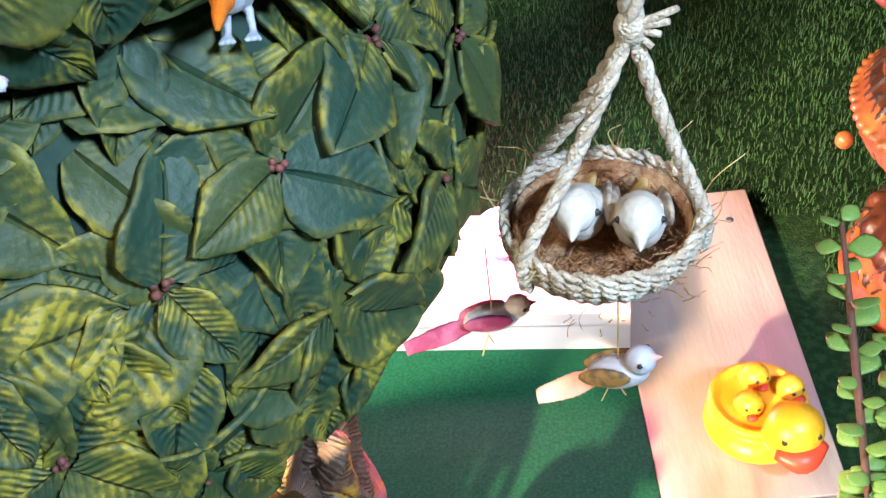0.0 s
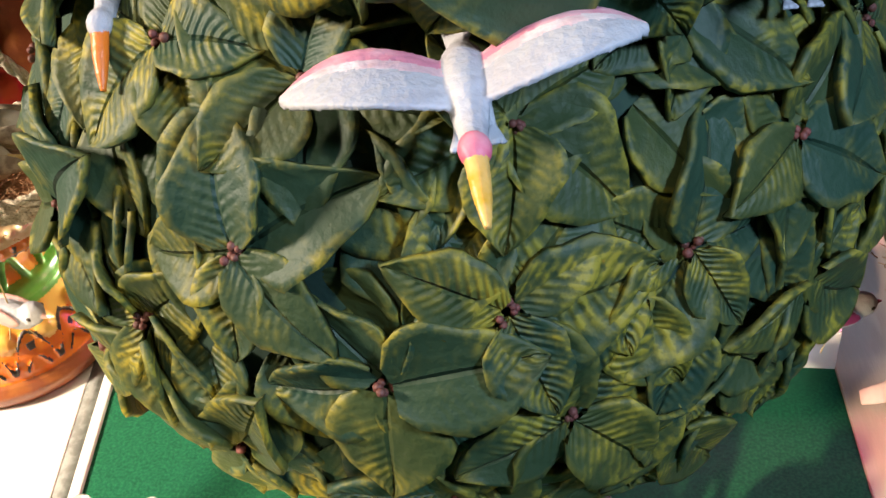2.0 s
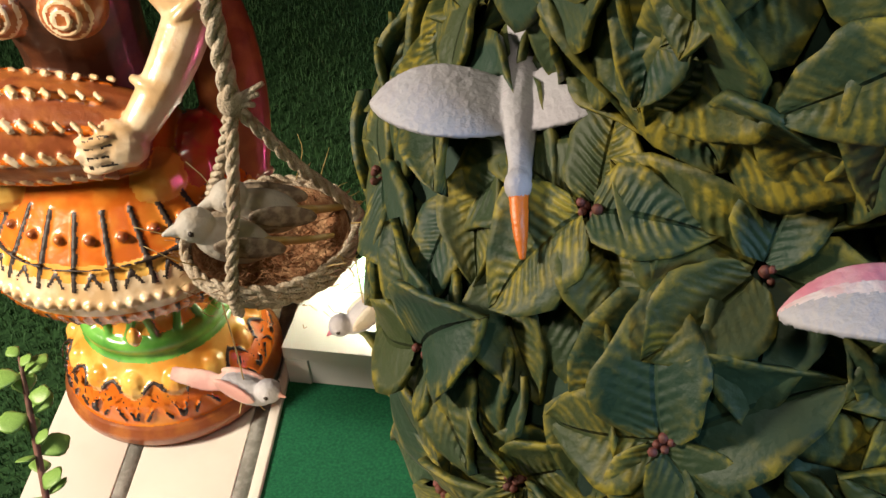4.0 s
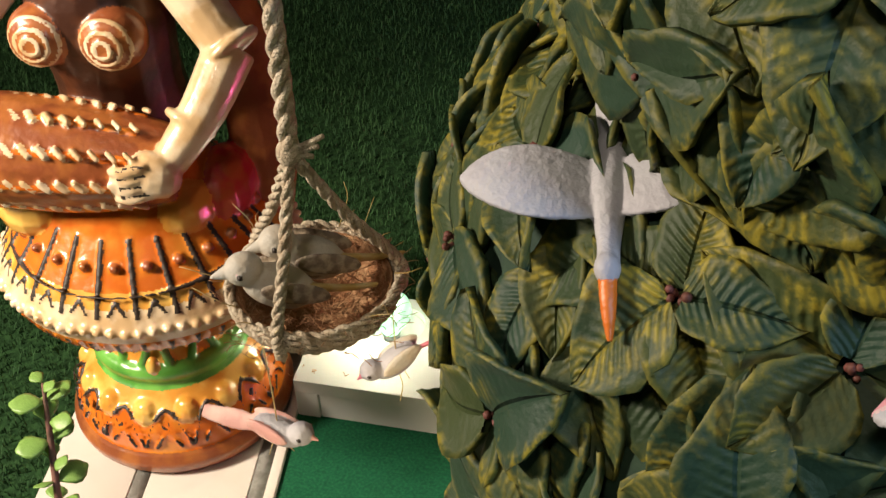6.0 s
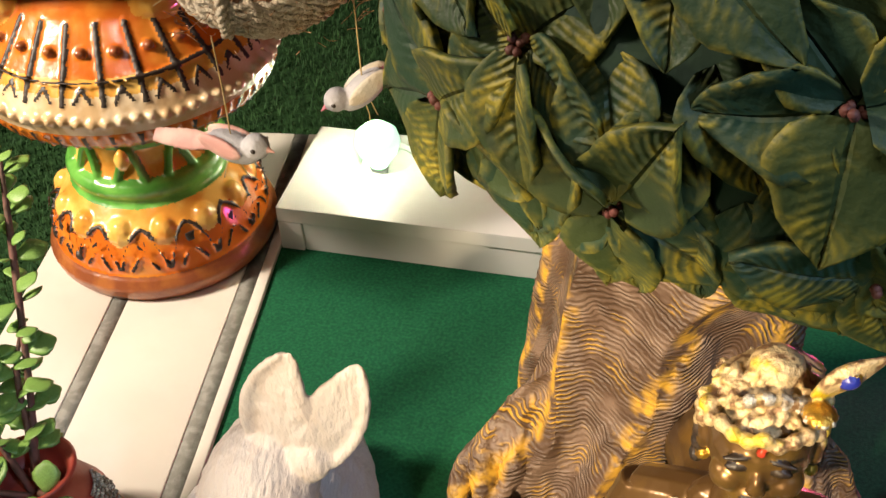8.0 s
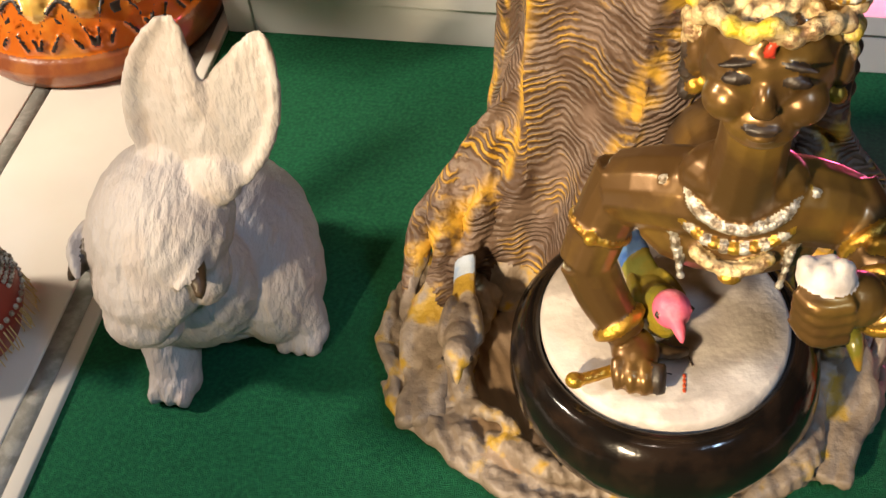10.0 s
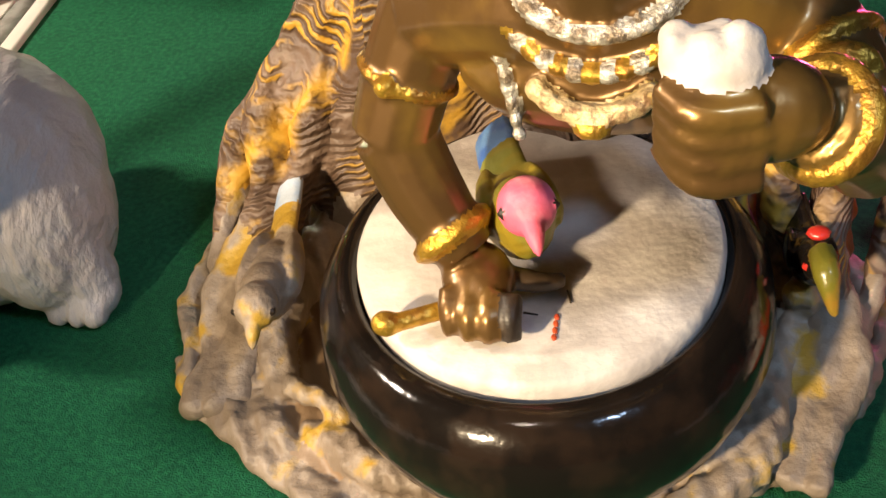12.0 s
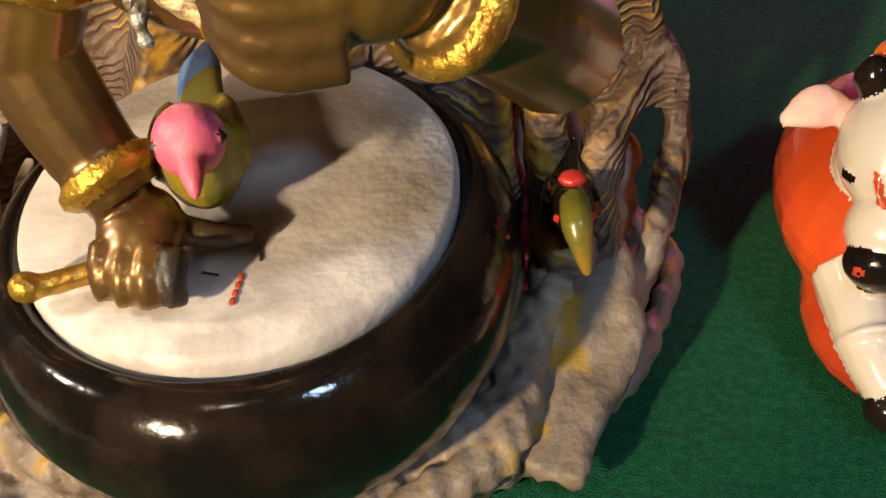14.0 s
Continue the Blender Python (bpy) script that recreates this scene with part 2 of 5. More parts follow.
def leaf_material():
    """Deep green resin leaf with side veins in relief and dry-brushed yellow on rim and veins."""
    m = bpy.data.materials.new("crown_leaf")
    m.use_nodes = True
    nt = m.node_tree
    n, l = nt.nodes, nt.links
    b = n["Principled BSDF"]
    b.inputs["Roughness"].default_value = 0.58
    b.inputs["Specular IOR Level"].default_value = 0.4

    def math_node(op, a, c=None, clamp=False):
        k = n.new("ShaderNodeMath")
        k.operation, k.use_clamp = op, clamp
        for v, s in ((a, 0), (c, 1)):
            if v is None:
                continue
            if isinstance(v, (int, float)):
                k.inputs[s].default_value = v
            else:
                l.new(v, k.inputs[s])
        return k.outputs[0]

    uv = n.new("ShaderNodeUVMap")
    sep = n.new("ShaderNodeSeparateXYZ")
    l.new(uv.outputs["UV"], sep.inputs[0])
    across = math_node("ABSOLUTE", math_node("SUBTRACT", math_node("MULTIPLY", sep.outputs[0], 2.0), 1.0))
    info = n.new("ShaderNodeObjectInfo")
    geo = n.new("ShaderNodeNewGeometry")
    no = n.new("ShaderNodeTexNoise")
    no.inputs["Scale"].default_value, no.inputs["Detail"].default_value = 45, 5
    l.new(geo.outputs["Position"], no.inputs["Vector"])
    fine = n.new("ShaderNodeTexNoise")
    fine.inputs["Scale"].default_value, fine.inputs["Detail"].default_value = 190, 5
    l.new(geo.outputs["Position"], fine.inputs["Vector"])
    big = n.new("ShaderNodeTexNoise")
    big.inputs["Scale"].default_value = 16
    l.new(geo.outputs["Position"], big.inputs["Vector"])
    phase = math_node("SUBTRACT", sep.outputs[1], math_node("MULTIPLY", across, 0.22))
    vein = math_node("SINE", math_node("ADD", math_node("MULTIPLY", phase, 74.0), math_node("MULTIPLY", no.outputs["Fac"], 3.0)))
    vein = math_node("MULTIPLY", math_node("ADD", vein, 1.0), 0.5)
    rib = math_node("SUBTRACT", 1.0, math_node("MULTIPLY", across, 14.0), True)
    rim = math_node("MULTIPLY", math_node("ADD", math_node("SUBTRACT", across, 0.96), math_node("MULTIPLY", no.outputs["Fac"], 0.46)), 3.6, True)
    tip = math_node("MULTIPLY", math_node("SUBTRACT", sep.outputs[1], 0.84), 5.0, True)
    broken = math_node("MULTIPLY", math_node("SUBTRACT", fine.outputs["Fac"], 0.40), 6.0, True)
    edge = math_node("MULTIPLY", math_node("MAXIMUM", rim, tip), broken)
    dry = math_node("MULTIPLY", math_node("SUBTRACT", no.outputs["Fac"], 0.43), 5.0, True)
    patch = math_node("MULTIPLY", math_node("SUBTRACT", big.outputs["Fac"], 0.40), 4.0, True)
    yellow = math_node("MULTIPLY", edge, math_node("ADD", math_node("MULTIPLY", dry, 0.6), 0.45))
    rub = math_node("MULTIPLY", math_node("MULTIPLY", patch, dry), math_node("MULTIPLY", math_node("ADD", math_node("MULTIPLY", vein, 0.65), 0.35), math_node("ADD", math_node("MULTIPLY", broken, 0.75), 0.2)))
    yellow = math_node("MAXIMUM", yellow, math_node("MULTIPLY", rub, 2.2))
    ramp = n.new("ShaderNodeMix")
    ramp.data_type = "RGBA"
    ramp.inputs[6].default_value = (0.018, 0.053, 0.032, 1)
    ramp.inputs[7].default_value = (0.046, 0.068, 0.019, 1)
    l.new(info.outputs["Random"], ramp.inputs["Factor"])
    mx = n.new("ShaderNodeMix")
    mx.data_type = "RGBA"
    mx.inputs[7].default_value = (0.31, 0.26, 0.030, 1)
    l.new(ramp.outputs[2], mx.inputs[6])
    l.new(math_node("MULTIPLY", yellow, 0.9), mx.inputs["Factor"])
    l.new(mx.outputs[2], b.inputs["Base Color"])
    inner = math_node("SUBTRACT", 1.0, math_node("MULTIPLY", across, 1.15), True)
    height = math_node("SUBTRACT", math_node("MULTIPLY", math_node("MULTIPLY", vein, inner), math_node("MULTIPLY", patch, 0.75)), math_node("MULTIPLY", rib, 1.2))
    height = math_node("ADD", height, math_node("ADD", math_node("MULTIPLY", no.outputs["Fac"], 1.3), math_node("MULTIPLY", fine.outputs["Fac"], 0.5)))
    bp = n.new("ShaderNodeBump")
    bp.inputs["Strength"].default_value, bp.inputs["Distance"].default_value = 1.0, 0.0016
    l.new(height, bp.inputs["Height"])
    l.new(bp.outputs["Normal"], b.inputs["Normal"])
    return m


M["leaf"] = leaf_material()


# ---- mesh helpers ----
def finish(bm, name, mats, smooth=True):
    me = bpy.data.meshes.new(name)
    bm.normal_update()
    bm.to_mesh(me)
    bm.free()
    for k in mats:
        me.materials.append(M[k])
    if smooth:
        for p in me.polygons:
            p.use_smooth = True
    return me


def part(name, bm, material, parent, label="", smooth=True, m=None):
    ob = new(name, finish(bm, name, [material] if isinstance(material, str) else material, smooth))
    ob.parent = parent
    if m is not None:
        ob.matrix_basis = m
    if label:
        ob["label"] = label
    return ob


def thing(name, bm, material, label, category, at=None, smooth=True, group="", kind=""):
    ob = new(name, finish(bm, name, [material] if isinstance(material, str) else material, smooth))
    if at is not None:
        ob.matrix_basis = at
    return tagged(ob, label, category, group, kind)


def base(name, label, category, at, group="", kind=""):
    ob = new(name)
    ob.empty_display_size = 0.02
    ob.matrix_basis = at
    return tagged(ob, label, category, group, kind)


def box(bm, lo, hi, bevel=0.0, m=None, mi=0):
    r = bmesh.ops.create_cube(bm, size=1.0)
    vs = r["verts"]
    for v in vs:
        v.co = Vector([lo[k] + (v.co[k] + 0.5) * (hi[k] - lo[k]) for k in range(3)])
    fs = {f for v in vs for f in v.link_faces}
    for f in fs:
        f.material_index = mi
    if bevel:
        es = {e for v in vs for e in v.link_edges}
        r = bmesh.ops.bevel(bm, geom=list(es), offset=bevel, segments=2, affect="EDGES", profile=0.6)
        vs = list({v for f in r["faces"] for v in f.verts} | {v for v in vs if v.is_valid})
    if m is not None:
        bmesh.ops.transform(bm, matrix=m, verts=vs)
    return bm


def ball(bm, c, r, m=None, seg=16, mi=0):
    """An ellipsoid at c with the radii r (one or three), turned by the Euler degrees m."""
    r = (r, r, r) if isinstance(r, (int, float)) else r
    turn = Euler([radians(a) for a in m]).to_matrix().to_4x4() if m else Matrix()
    out = bmesh.ops.create_uvsphere(bm, u_segments=seg, v_segments=max(6, seg * 5 // 8), radius=1.0,
                                    matrix=Matrix.Translation(c) @ turn @ Matrix.Diagonal((*r, 1)))
    for f in {f for v in out["verts"] for f in v.link_faces}:
        f.material_index = mi
    return bm


def spline(points, n):
    """n + 1 points along a smooth curve through the given ones (Catmull-Rom), any dimension."""
    p = [np.array(q, float) for q in points]
    p = [2 * p[0] - p[1]] + p + [2 * p[-1] - p[-2]]
    out = []
    for k in range(n + 1):
        s = k / n * (len(p) - 3)
        j = min(int(s), len(p) - 4)
        t = s - j
        a, b, c, d = p[j:j + 4]
        out.append(0.5 * (2 * b + (c - a) * t + (2 * a - 5 * b + 4 * c - d) * t * t + (3 * b - a - 3 * c + d) * t ** 3))
    return out


def tube(bm, points, radii, seg=10, n=12, mi=0, ripple=0.0, flat=1.0, closed=True):
    """A tapering round bar along a smooth curve; ripple: unevenness of its radius."""
    line = spline([(*p, r) for p, r in zip(points, radii)], n)
    rings, side = [], None
    for k, q in enumerate(line):
        a, b = line[max(k - 1, 0)][:3], line[min(k + 1, n)][:3]
        d = Vector(b - a).normalized()
        if side is None:
            side = d.orthogonal().normalized()
        side = (side - d * side.dot(d)).normalized()
        up = d.cross(side)
        ring = []
        for j in range(seg):
            ang = 2 * math.pi * j / seg
            r = max(q[3], 1e-4) * (1 + ripple * math.sin(5 * ang + k * 1.7) + ripple * math.sin(k * 2.1 + j))
            ring.append(bm.verts.new(Vector(q[:3]) + side * (r * math.cos(ang)) + up * (r * flat * math.sin(ang))))
        rings.append(ring)
    for a, b in zip(rings, rings[1:]):
        for j in range(seg):
            f = bm.faces.new((a[j], a[(j + 1) % seg], b[(j + 1) % seg], b[j]))
            f.material_index = mi
    if closed:
        for ring in (rings[0][::-1], rings[-1]):
            bm.faces.new(ring).material_index = mi
    return bm


def lathe(bm, profile, seg=40, c=(0, 0, 0), mi=None, squash=(1, 1)):
    """A turned form about z from rows of (radius, height[, material])."""
    rings = []
    for row in profile:
        r, z = row[:2]
        rings.append([bm.verts.new((c[0] + squash[0] * r * math.cos(2 * math.pi * j / seg), c[1] + squash[1] * r * math.sin(2 * math.pi * j / seg), c[2] + z)) for j in range(seg)])
    for k, (a, b) in enumerate(zip(rings, rings[1:])):
        for j in range(seg):
            f = bm.faces.new((a[j], a[(j + 1) % seg], b[(j + 1) % seg], b[j]))
            f.material_index = profile[k + 1][2] if len(profile[k + 1]) > 2 else (mi or 0)
    bm.faces.new(rings[0][::-1]).material_index = mi or 0
    bm.faces.new(rings[-1]).material_index = profile[-1][2] if len(profile[-1]) > 2 else (mi or 0)
    return bm


def fuse(bm, voxel, smooth=2, push=None):
    """The many closed forms of bm melted into one skin; every face keeps the material of the form that it came from."""
    bm.normal_update()
    bm.faces.ensure_lookup_table()
    tree = BVHTree.FromBMesh(bm)
    index = [f.material_index for f in bm.faces]
    me = bpy.data.meshes.new("forms")
    bm.to_mesh(me)
    bm.free()
    ob = new("forms", me)
    md = ob.modifiers.new("melt", "REMESH")
    md.mode, md.voxel_size = "VOXEL", voxel
    if smooth:
        sm = ob.modifiers.new("soft", "SMOOTH")
        sm.iterations, sm.factor = smooth, 0.5
    deps = bpy.context.evaluated_depsgraph_get()
    skin = bpy.data.meshes.new_from_object(ob.evaluated_get(deps))
    bpy.data.objects.remove(ob)
    bpy.data.meshes.remove(me)
    out = bmesh.new()
    out.from_mesh(skin)
    bpy.data.meshes.remove(skin)
    for f in out.faces:
        hit = tree.find_nearest(f.calc_center_median())
        f.material_index = index[hit[2]] if hit[2] is not None else 0
    if push:
        out.normal_update()
        moves = [(v, push(v.co, v.normal)) for v in out.verts]
        for v, d in moves:
            v.co += v.normal * d
    return out


# ---- setting ----
def strip(bm, u0, u1, v0, v1, z0, z1, bevel=0.002):
    return box(bm, (u0, v0, z0), (u1, v1, z1), bevel)


bm = bmesh.new()
box(bm, (-6, -5, -0.06), (6, 7, -0.012))
thing("ground", bm, "turf", "dark green artificial turf spread over the floor", "turf", kind="structure")

bm = bmesh.new()
box(bm, (-0.78, -0.6, -0.012), (0.32, 1.36, 0.0), 0.003)
thing("felt_mat", bm, "felt", "flat deep green felt mat laid on the turf", "mat", kind="structure")

for name, lo, hi in (("wall_north", (-6, 6.9, -0.06), (6, 7, 3)), ("wall_south", (-6, -5, -0.06), (6, -4.9, 3)),
                     ("wall_west", (-6, -4.9, -0.06), (-5.9, 6.9, 3)), ("wall_east", (5.9, -4.9, -0.06), (6, 6.9, 3)), ("ceiling", (-6, -5, 3), (6, 7, 3.1))):
    bm = bmesh.new()
    box(bm, lo, hi)
    thing(name, bm, "wall", "plain dim plastered " + ("ceiling" if name == "ceiling" else "room wall"), name.split("_")[0], kind="structure")

# white boards with grey strips, beside the mat
boards = base("board_walk", "white painted boards with grey joint strips between them", "boards", pose(-0.614, 0.522, 0, 0, 0, 7.3), kind="structure")
for u0, u1 in ((-0.276, -0.161), (-0.141, -0.010), (0.010, 0.024)):
    part("board", strip(bmesh.new(), u0, u1, -0.75, 0.845, -0.011, 0.006), "white", boards)
for u0, u1 in ((-0.161, -0.141), (-0.010, 0.010)):
    part("joint_strip", strip(bmesh.new(), u0 + 0.0005, u1 - 0.0005, -0.75, 0.845, -0.011, 0.0045, 0.0), "joint", boards, "grey joint strip")
bm = bmesh.new()
lathe(bm, [(0.005, 0.0), (0.005, 0.001), (0.003, 0.0018), (0.001, 0.002)], 12, (-0.268, 0.39, 0.006))
part("nail_head", bm, "nail", boards, "flat grey nail head")

ply = base("board_walk", "pale plywood boards along the mat's edge", "boards", pose(0.262, 0.97, 0, 0, 0, 6.5), kind="structure")
for v0, v1 in ((-0.088, 0.42), (-0.60, -0.0895)):
    part("board", strip(bmesh.new(), 0, 0.2, v0, v1, -0.011, 0.006), "plywood", ply)
bm = bmesh.new()
lathe(bm, [(0.005, 0.0), (0.005, 0.001), (0.003, 0.0018), (0.001, 0.002)], 12, (0.165, 0.36, 0.006))
part("nail_head", bm, "nail", ply, "flat grey nail head")


def light_box():
    """A long low box whose lid has round lamp holes."""
    ob = base("lamp_box", "long low white wooden box with round lamp holes in its lid", "lamp box", pose(0, 0, 0))
    x0, x1, y0, y1, top = -0.665, 0.245, 1.12, 1.30, 0.066
    holes = [(-0.556 + 0.164 * k, 1.247) for k in range(5)]
    bm = bmesh.new()
    r, seg = 0.036, 24
    edges = [x0] + [(a[0] + b[0]) / 2 for a, b in zip(holes, holes[1:])] + [x1]
    for (hx, hy), a, b in zip(holes, edges, edges[1:]):
        for z, flip in ((top, False), (top - 0.008, True)):
            inner, outer = [], []
            for j in range(seg):
                c, s = math.cos(2 * math.pi * (j + 0.5) / seg), math.sin(2 * math.pi * (j + 0.5) / seg)
                inner.append(bm.verts.new((hx + r * c, hy + r * s, z)))
                k = min(((b - hx) if c > 0 else (a - hx)) / c if abs(c) > 1e-6 else 9, ((y1 - hy) if s > 0 else (y0 - hy)) / s if abs(s) > 1e-6 else 9)
                outer.append(bm.verts.new((hx + k * c, hy + k * s, z)))
            corners = [bm.verts.new((x, y, z)) for x, y in ((b, y1), (a, y1), (a, y0), (b, y0))]
            for j in range(seg):
                f = [inner[j], outer[j], outer[(j + 1) % seg], inner[(j + 1) % seg]]
                p, q = outer[j].co, outer[(j + 1) % seg].co
                if abs(p.x - q.x) > 1e-5 and abs(p.y - q.y) > 1e-5:
                    near = min(corners, key=lambda v: (v.co - p).length + (v.co - q).length)
                    f.insert(2, near)
                bm.faces.new(f[::-1] if flip else f)
            if not flip:
                ring = inner
            else:
                for j in range(seg):
                    bm.faces.new((ring[j], ring[(j + 1) % seg], inner[(j + 1) % seg], inner[j]))
    bmesh.ops.remove_doubles(bm, verts=bm.verts, dist=0.0001)
    part("lid", bm, "boxwhite", ob, smooth=False)
    for name, lo, hi in (("front_panel", (x0 + 0.032, y0 + 0.003, 0), (x1, y0 + 0.015, top - 0.022)), ("front_band", (x0, y0, top - 0.0215), (x1, y0 + 0.012, top - 0.0005)),
                         ("back_panel", (x0, y1 - 0.012, 0), (x1, y1, top - 0.008)), ("side_panel", (x0, y0 + 0.0155, 0), (x0 + 0.012, y1 - 0.0125, top - 0.009)),
                         ("side_panel", (x1 - 0.012, y0 + 0.0155, 0), (x1, y1 - 0.0125, top - 0.009)), ("corner_block", (x0, y0 + 0.0005, 0), (x0 + 0.031, y0 + 0.015, top - 0.022))):
        part(name, box(bmesh.new(), lo, hi, 0.0012), "boxwhite", ob, smooth=False)
    for k, (hx, hy) in enumerate(holes):
        bm = bmesh.new()
        lathe(bm, [(0.0355, 0.004), (0.0355, 0.056), (0.0345, 0.056), (0.0345, 0.03), (0.001, 0.03)], 24, (hx, hy, 0))
        cup = part("lamp_cup", bm, "boxwhite" if k in (0, 4) else "redcup", ob, "" if k in (0, 4) else "orange red cup inside the hole")
        if k in (0, 4):
            bm = bmesh.new()
            lathe(bm, [(0.010, 0.031), (0.011, 0.045), (0.013, 0.052)], 16, (hx - 0.012, hy, 0))
            part("bulb_holder", bm, "nail", cup)
    return ob, holes


lamp_box, HOLES = light_box()
for k, (hx, hy), key, word in ((0, HOLES[0], "glow_white", "lit pale green-white"), (1, HOLES[4], "glow_pink", "lit pink")):
    bm = bmesh.new()
    lathe(bm, [(0.012, 0.0), (0.016, 0.008), (0.026, 0.022), (0.030, 0.036), (0.027, 0.05), (0.016, 0.060), (0.003, 0.063)], 24)
    b = thing("lamp_bulb", bm, key, word + " round bulb standing in a lamp hole", "bulb", pose(hx - 0.012, hy, 0.053))
    b.visible_shadow = False


def turf_blades(name, regions, count, seed):
    """Short bent blades, scattered over rectangles of the ground."""
    rng = random.Random(seed)
    verts, faces = [], []
    area = [(b[0] - a[0]) * (b[1] - a[1]) for a, b in regions]
    for (a, b), s in zip(regions, area):
        for _ in range(int(count * s / sum(area))):
            x, y = rng.uniform(a[0], b[0]), rng.uniform(a[1], b[1])
            h, ang, w = rng.uniform(0.007, 0.016), rng.uniform(0, 6.283), rng.uniform(0.0007, 0.0012)
            lean = rng.uniform(0.1, 0.9) * h
            c, s2 = math.cos(ang), math.sin(ang)
            k = len(verts)
            z = -0.0125
            verts += [(x - w * s2, y + w * c, z), (x + w * s2, y - w * c, z), (x + 0.4 * lean * c - 0.8 * w * s2, y + 0.4 * lean * s2 + 0.8 * w * c, z + 0.65 * h),
                      (x + 0.4 * lean * c + 0.8 * w * s2, y + 0.4 * lean * s2 - 0.8 * w * c, z + 0.65 * h), (x + lean * c, y + lean * s2, z + h)]
            faces += [(k, k + 1, k + 3, k + 2), (k + 2, k + 3, k + 4)]
    me = bpy.data.meshes.new(name)
    me.from_pydata(verts, [], faces)
    me.materials.append(M["blade"])
    return tagged(new(name, me), "short dark green artificial turf blades", "turf", kind="stuff")


turf_blades("turf_blades", [((-1.7, 0.5), (-0.90, 1.5)), ((-1.7, 1.37), (1.2, 2.3)), ((0.50, 0.6), (1.2, 1.37))], 110000, 3)


# ---- the tree ----
tree = base("resin_tree", "painted resin tree with leafy green crown and spreading roots", "tree ornament", pose(-0.15, 0.70, 0))


def bark_push(co, no):
    """Leaning folds down the trunk, and a little unevenness."""
    a = math.atan2(co.x, 0.15 - co.y)
    f = 6.0 * a - (9.0 + 7.0 * math.tanh(1.5 * a + 0.3)) * co.z + 1.2 * noise.noise(Vector((co.x * 9, co.y * 9, co.z * 9)))
    deep = min(1.0, max(0.25, (co.z - 0.04) / 0.1))
    return (0.017 * (1 - abs(math.sin(f))) ** 1.3 - 0.006) * deep + 0.0025 * noise.noise(Vector((co.x * 45, co.y * 45, co.z * 16)))


def tree_trunk():
    bm = bmesh.new()
    tube(bm, [(-0.02, 0.15, 0.0), (-0.018, 0.155, 0.12), (-0.008, 0.145, 0.28), (0.016, 0.11, 0.42), (0.05, 0.02, 0.66)], [0.148, 0.124, 0.108, 0.101, 0.090], 36, 30)
    for k, (x, y) in enumerate(((-0.095, 0.085), (-0.045, 0.055), (0.01, 0.045), (0.06, 0.06))):
        tube(bm, [(x * 0.7 + 0.03, y + 0.02, 0.44), (x * 0.85 + 0.01, y + 0.015, 0.30), (x, y + 0.01, 0.16), (x * 1.25, y - 0.02, 0.05), (x * 1.35, y - 0.045, 0.01)], [0.018, 0.025, 0.030, 0.032, 0.024], 12, 20, ripple=0.04)
    for side, pull in ((-1, 0.014), (1, 0.034)):
        for k in range(5):
            off = 0.017 * k
            way = 0.010 * (1 if k % 2 else -1)
            tube(bm, [(side * (0.068 + off * 0.5), 0.10 - off * 0.3, 0.36 - 0.046 * k), (side * (0.106 + off + way * 0.4), 0.09 - off * 0.3, 0.19 - 0.020 * k), (side * (0.146 - pull + off * 0.75 - way * 0.6), 0.05 - off * 0.5, 0.085 - 0.008 * k + way * 0.8), (side * (0.168 - pull + off * 0.4 + way * 0.7), -0.02 - off * 0.2, 0.040 - 0.003 * k), (side * (0.156 - pull + off * 0.3 - way * 0.5), -0.085 - 0.2 * off, 0.018)],
                 [0.008, 0.0095, 0.0085, 0.0078, 0.006], 10, 34, ripple=0.12)
    out = fuse(bm, 0.0028, 1, bark_push)
    for f in out.faces:
        c = f.calc_center_median()
        if c.z + 0.03 * noise.noise(c * 30) + 0.25 * min(0.0, c.y + 0.02) < 0.05:
            f.material_index = 1
    return out


def root_push(co, no):
    v = Vector((co.x * 70, co.y * 70, co.z * 70))
    return 0.0011 * noise.noise(v) + 0.0007 * math.sin(co.x * 500 + co.y * 300 + 4 * noise.noise(v * 0.3))


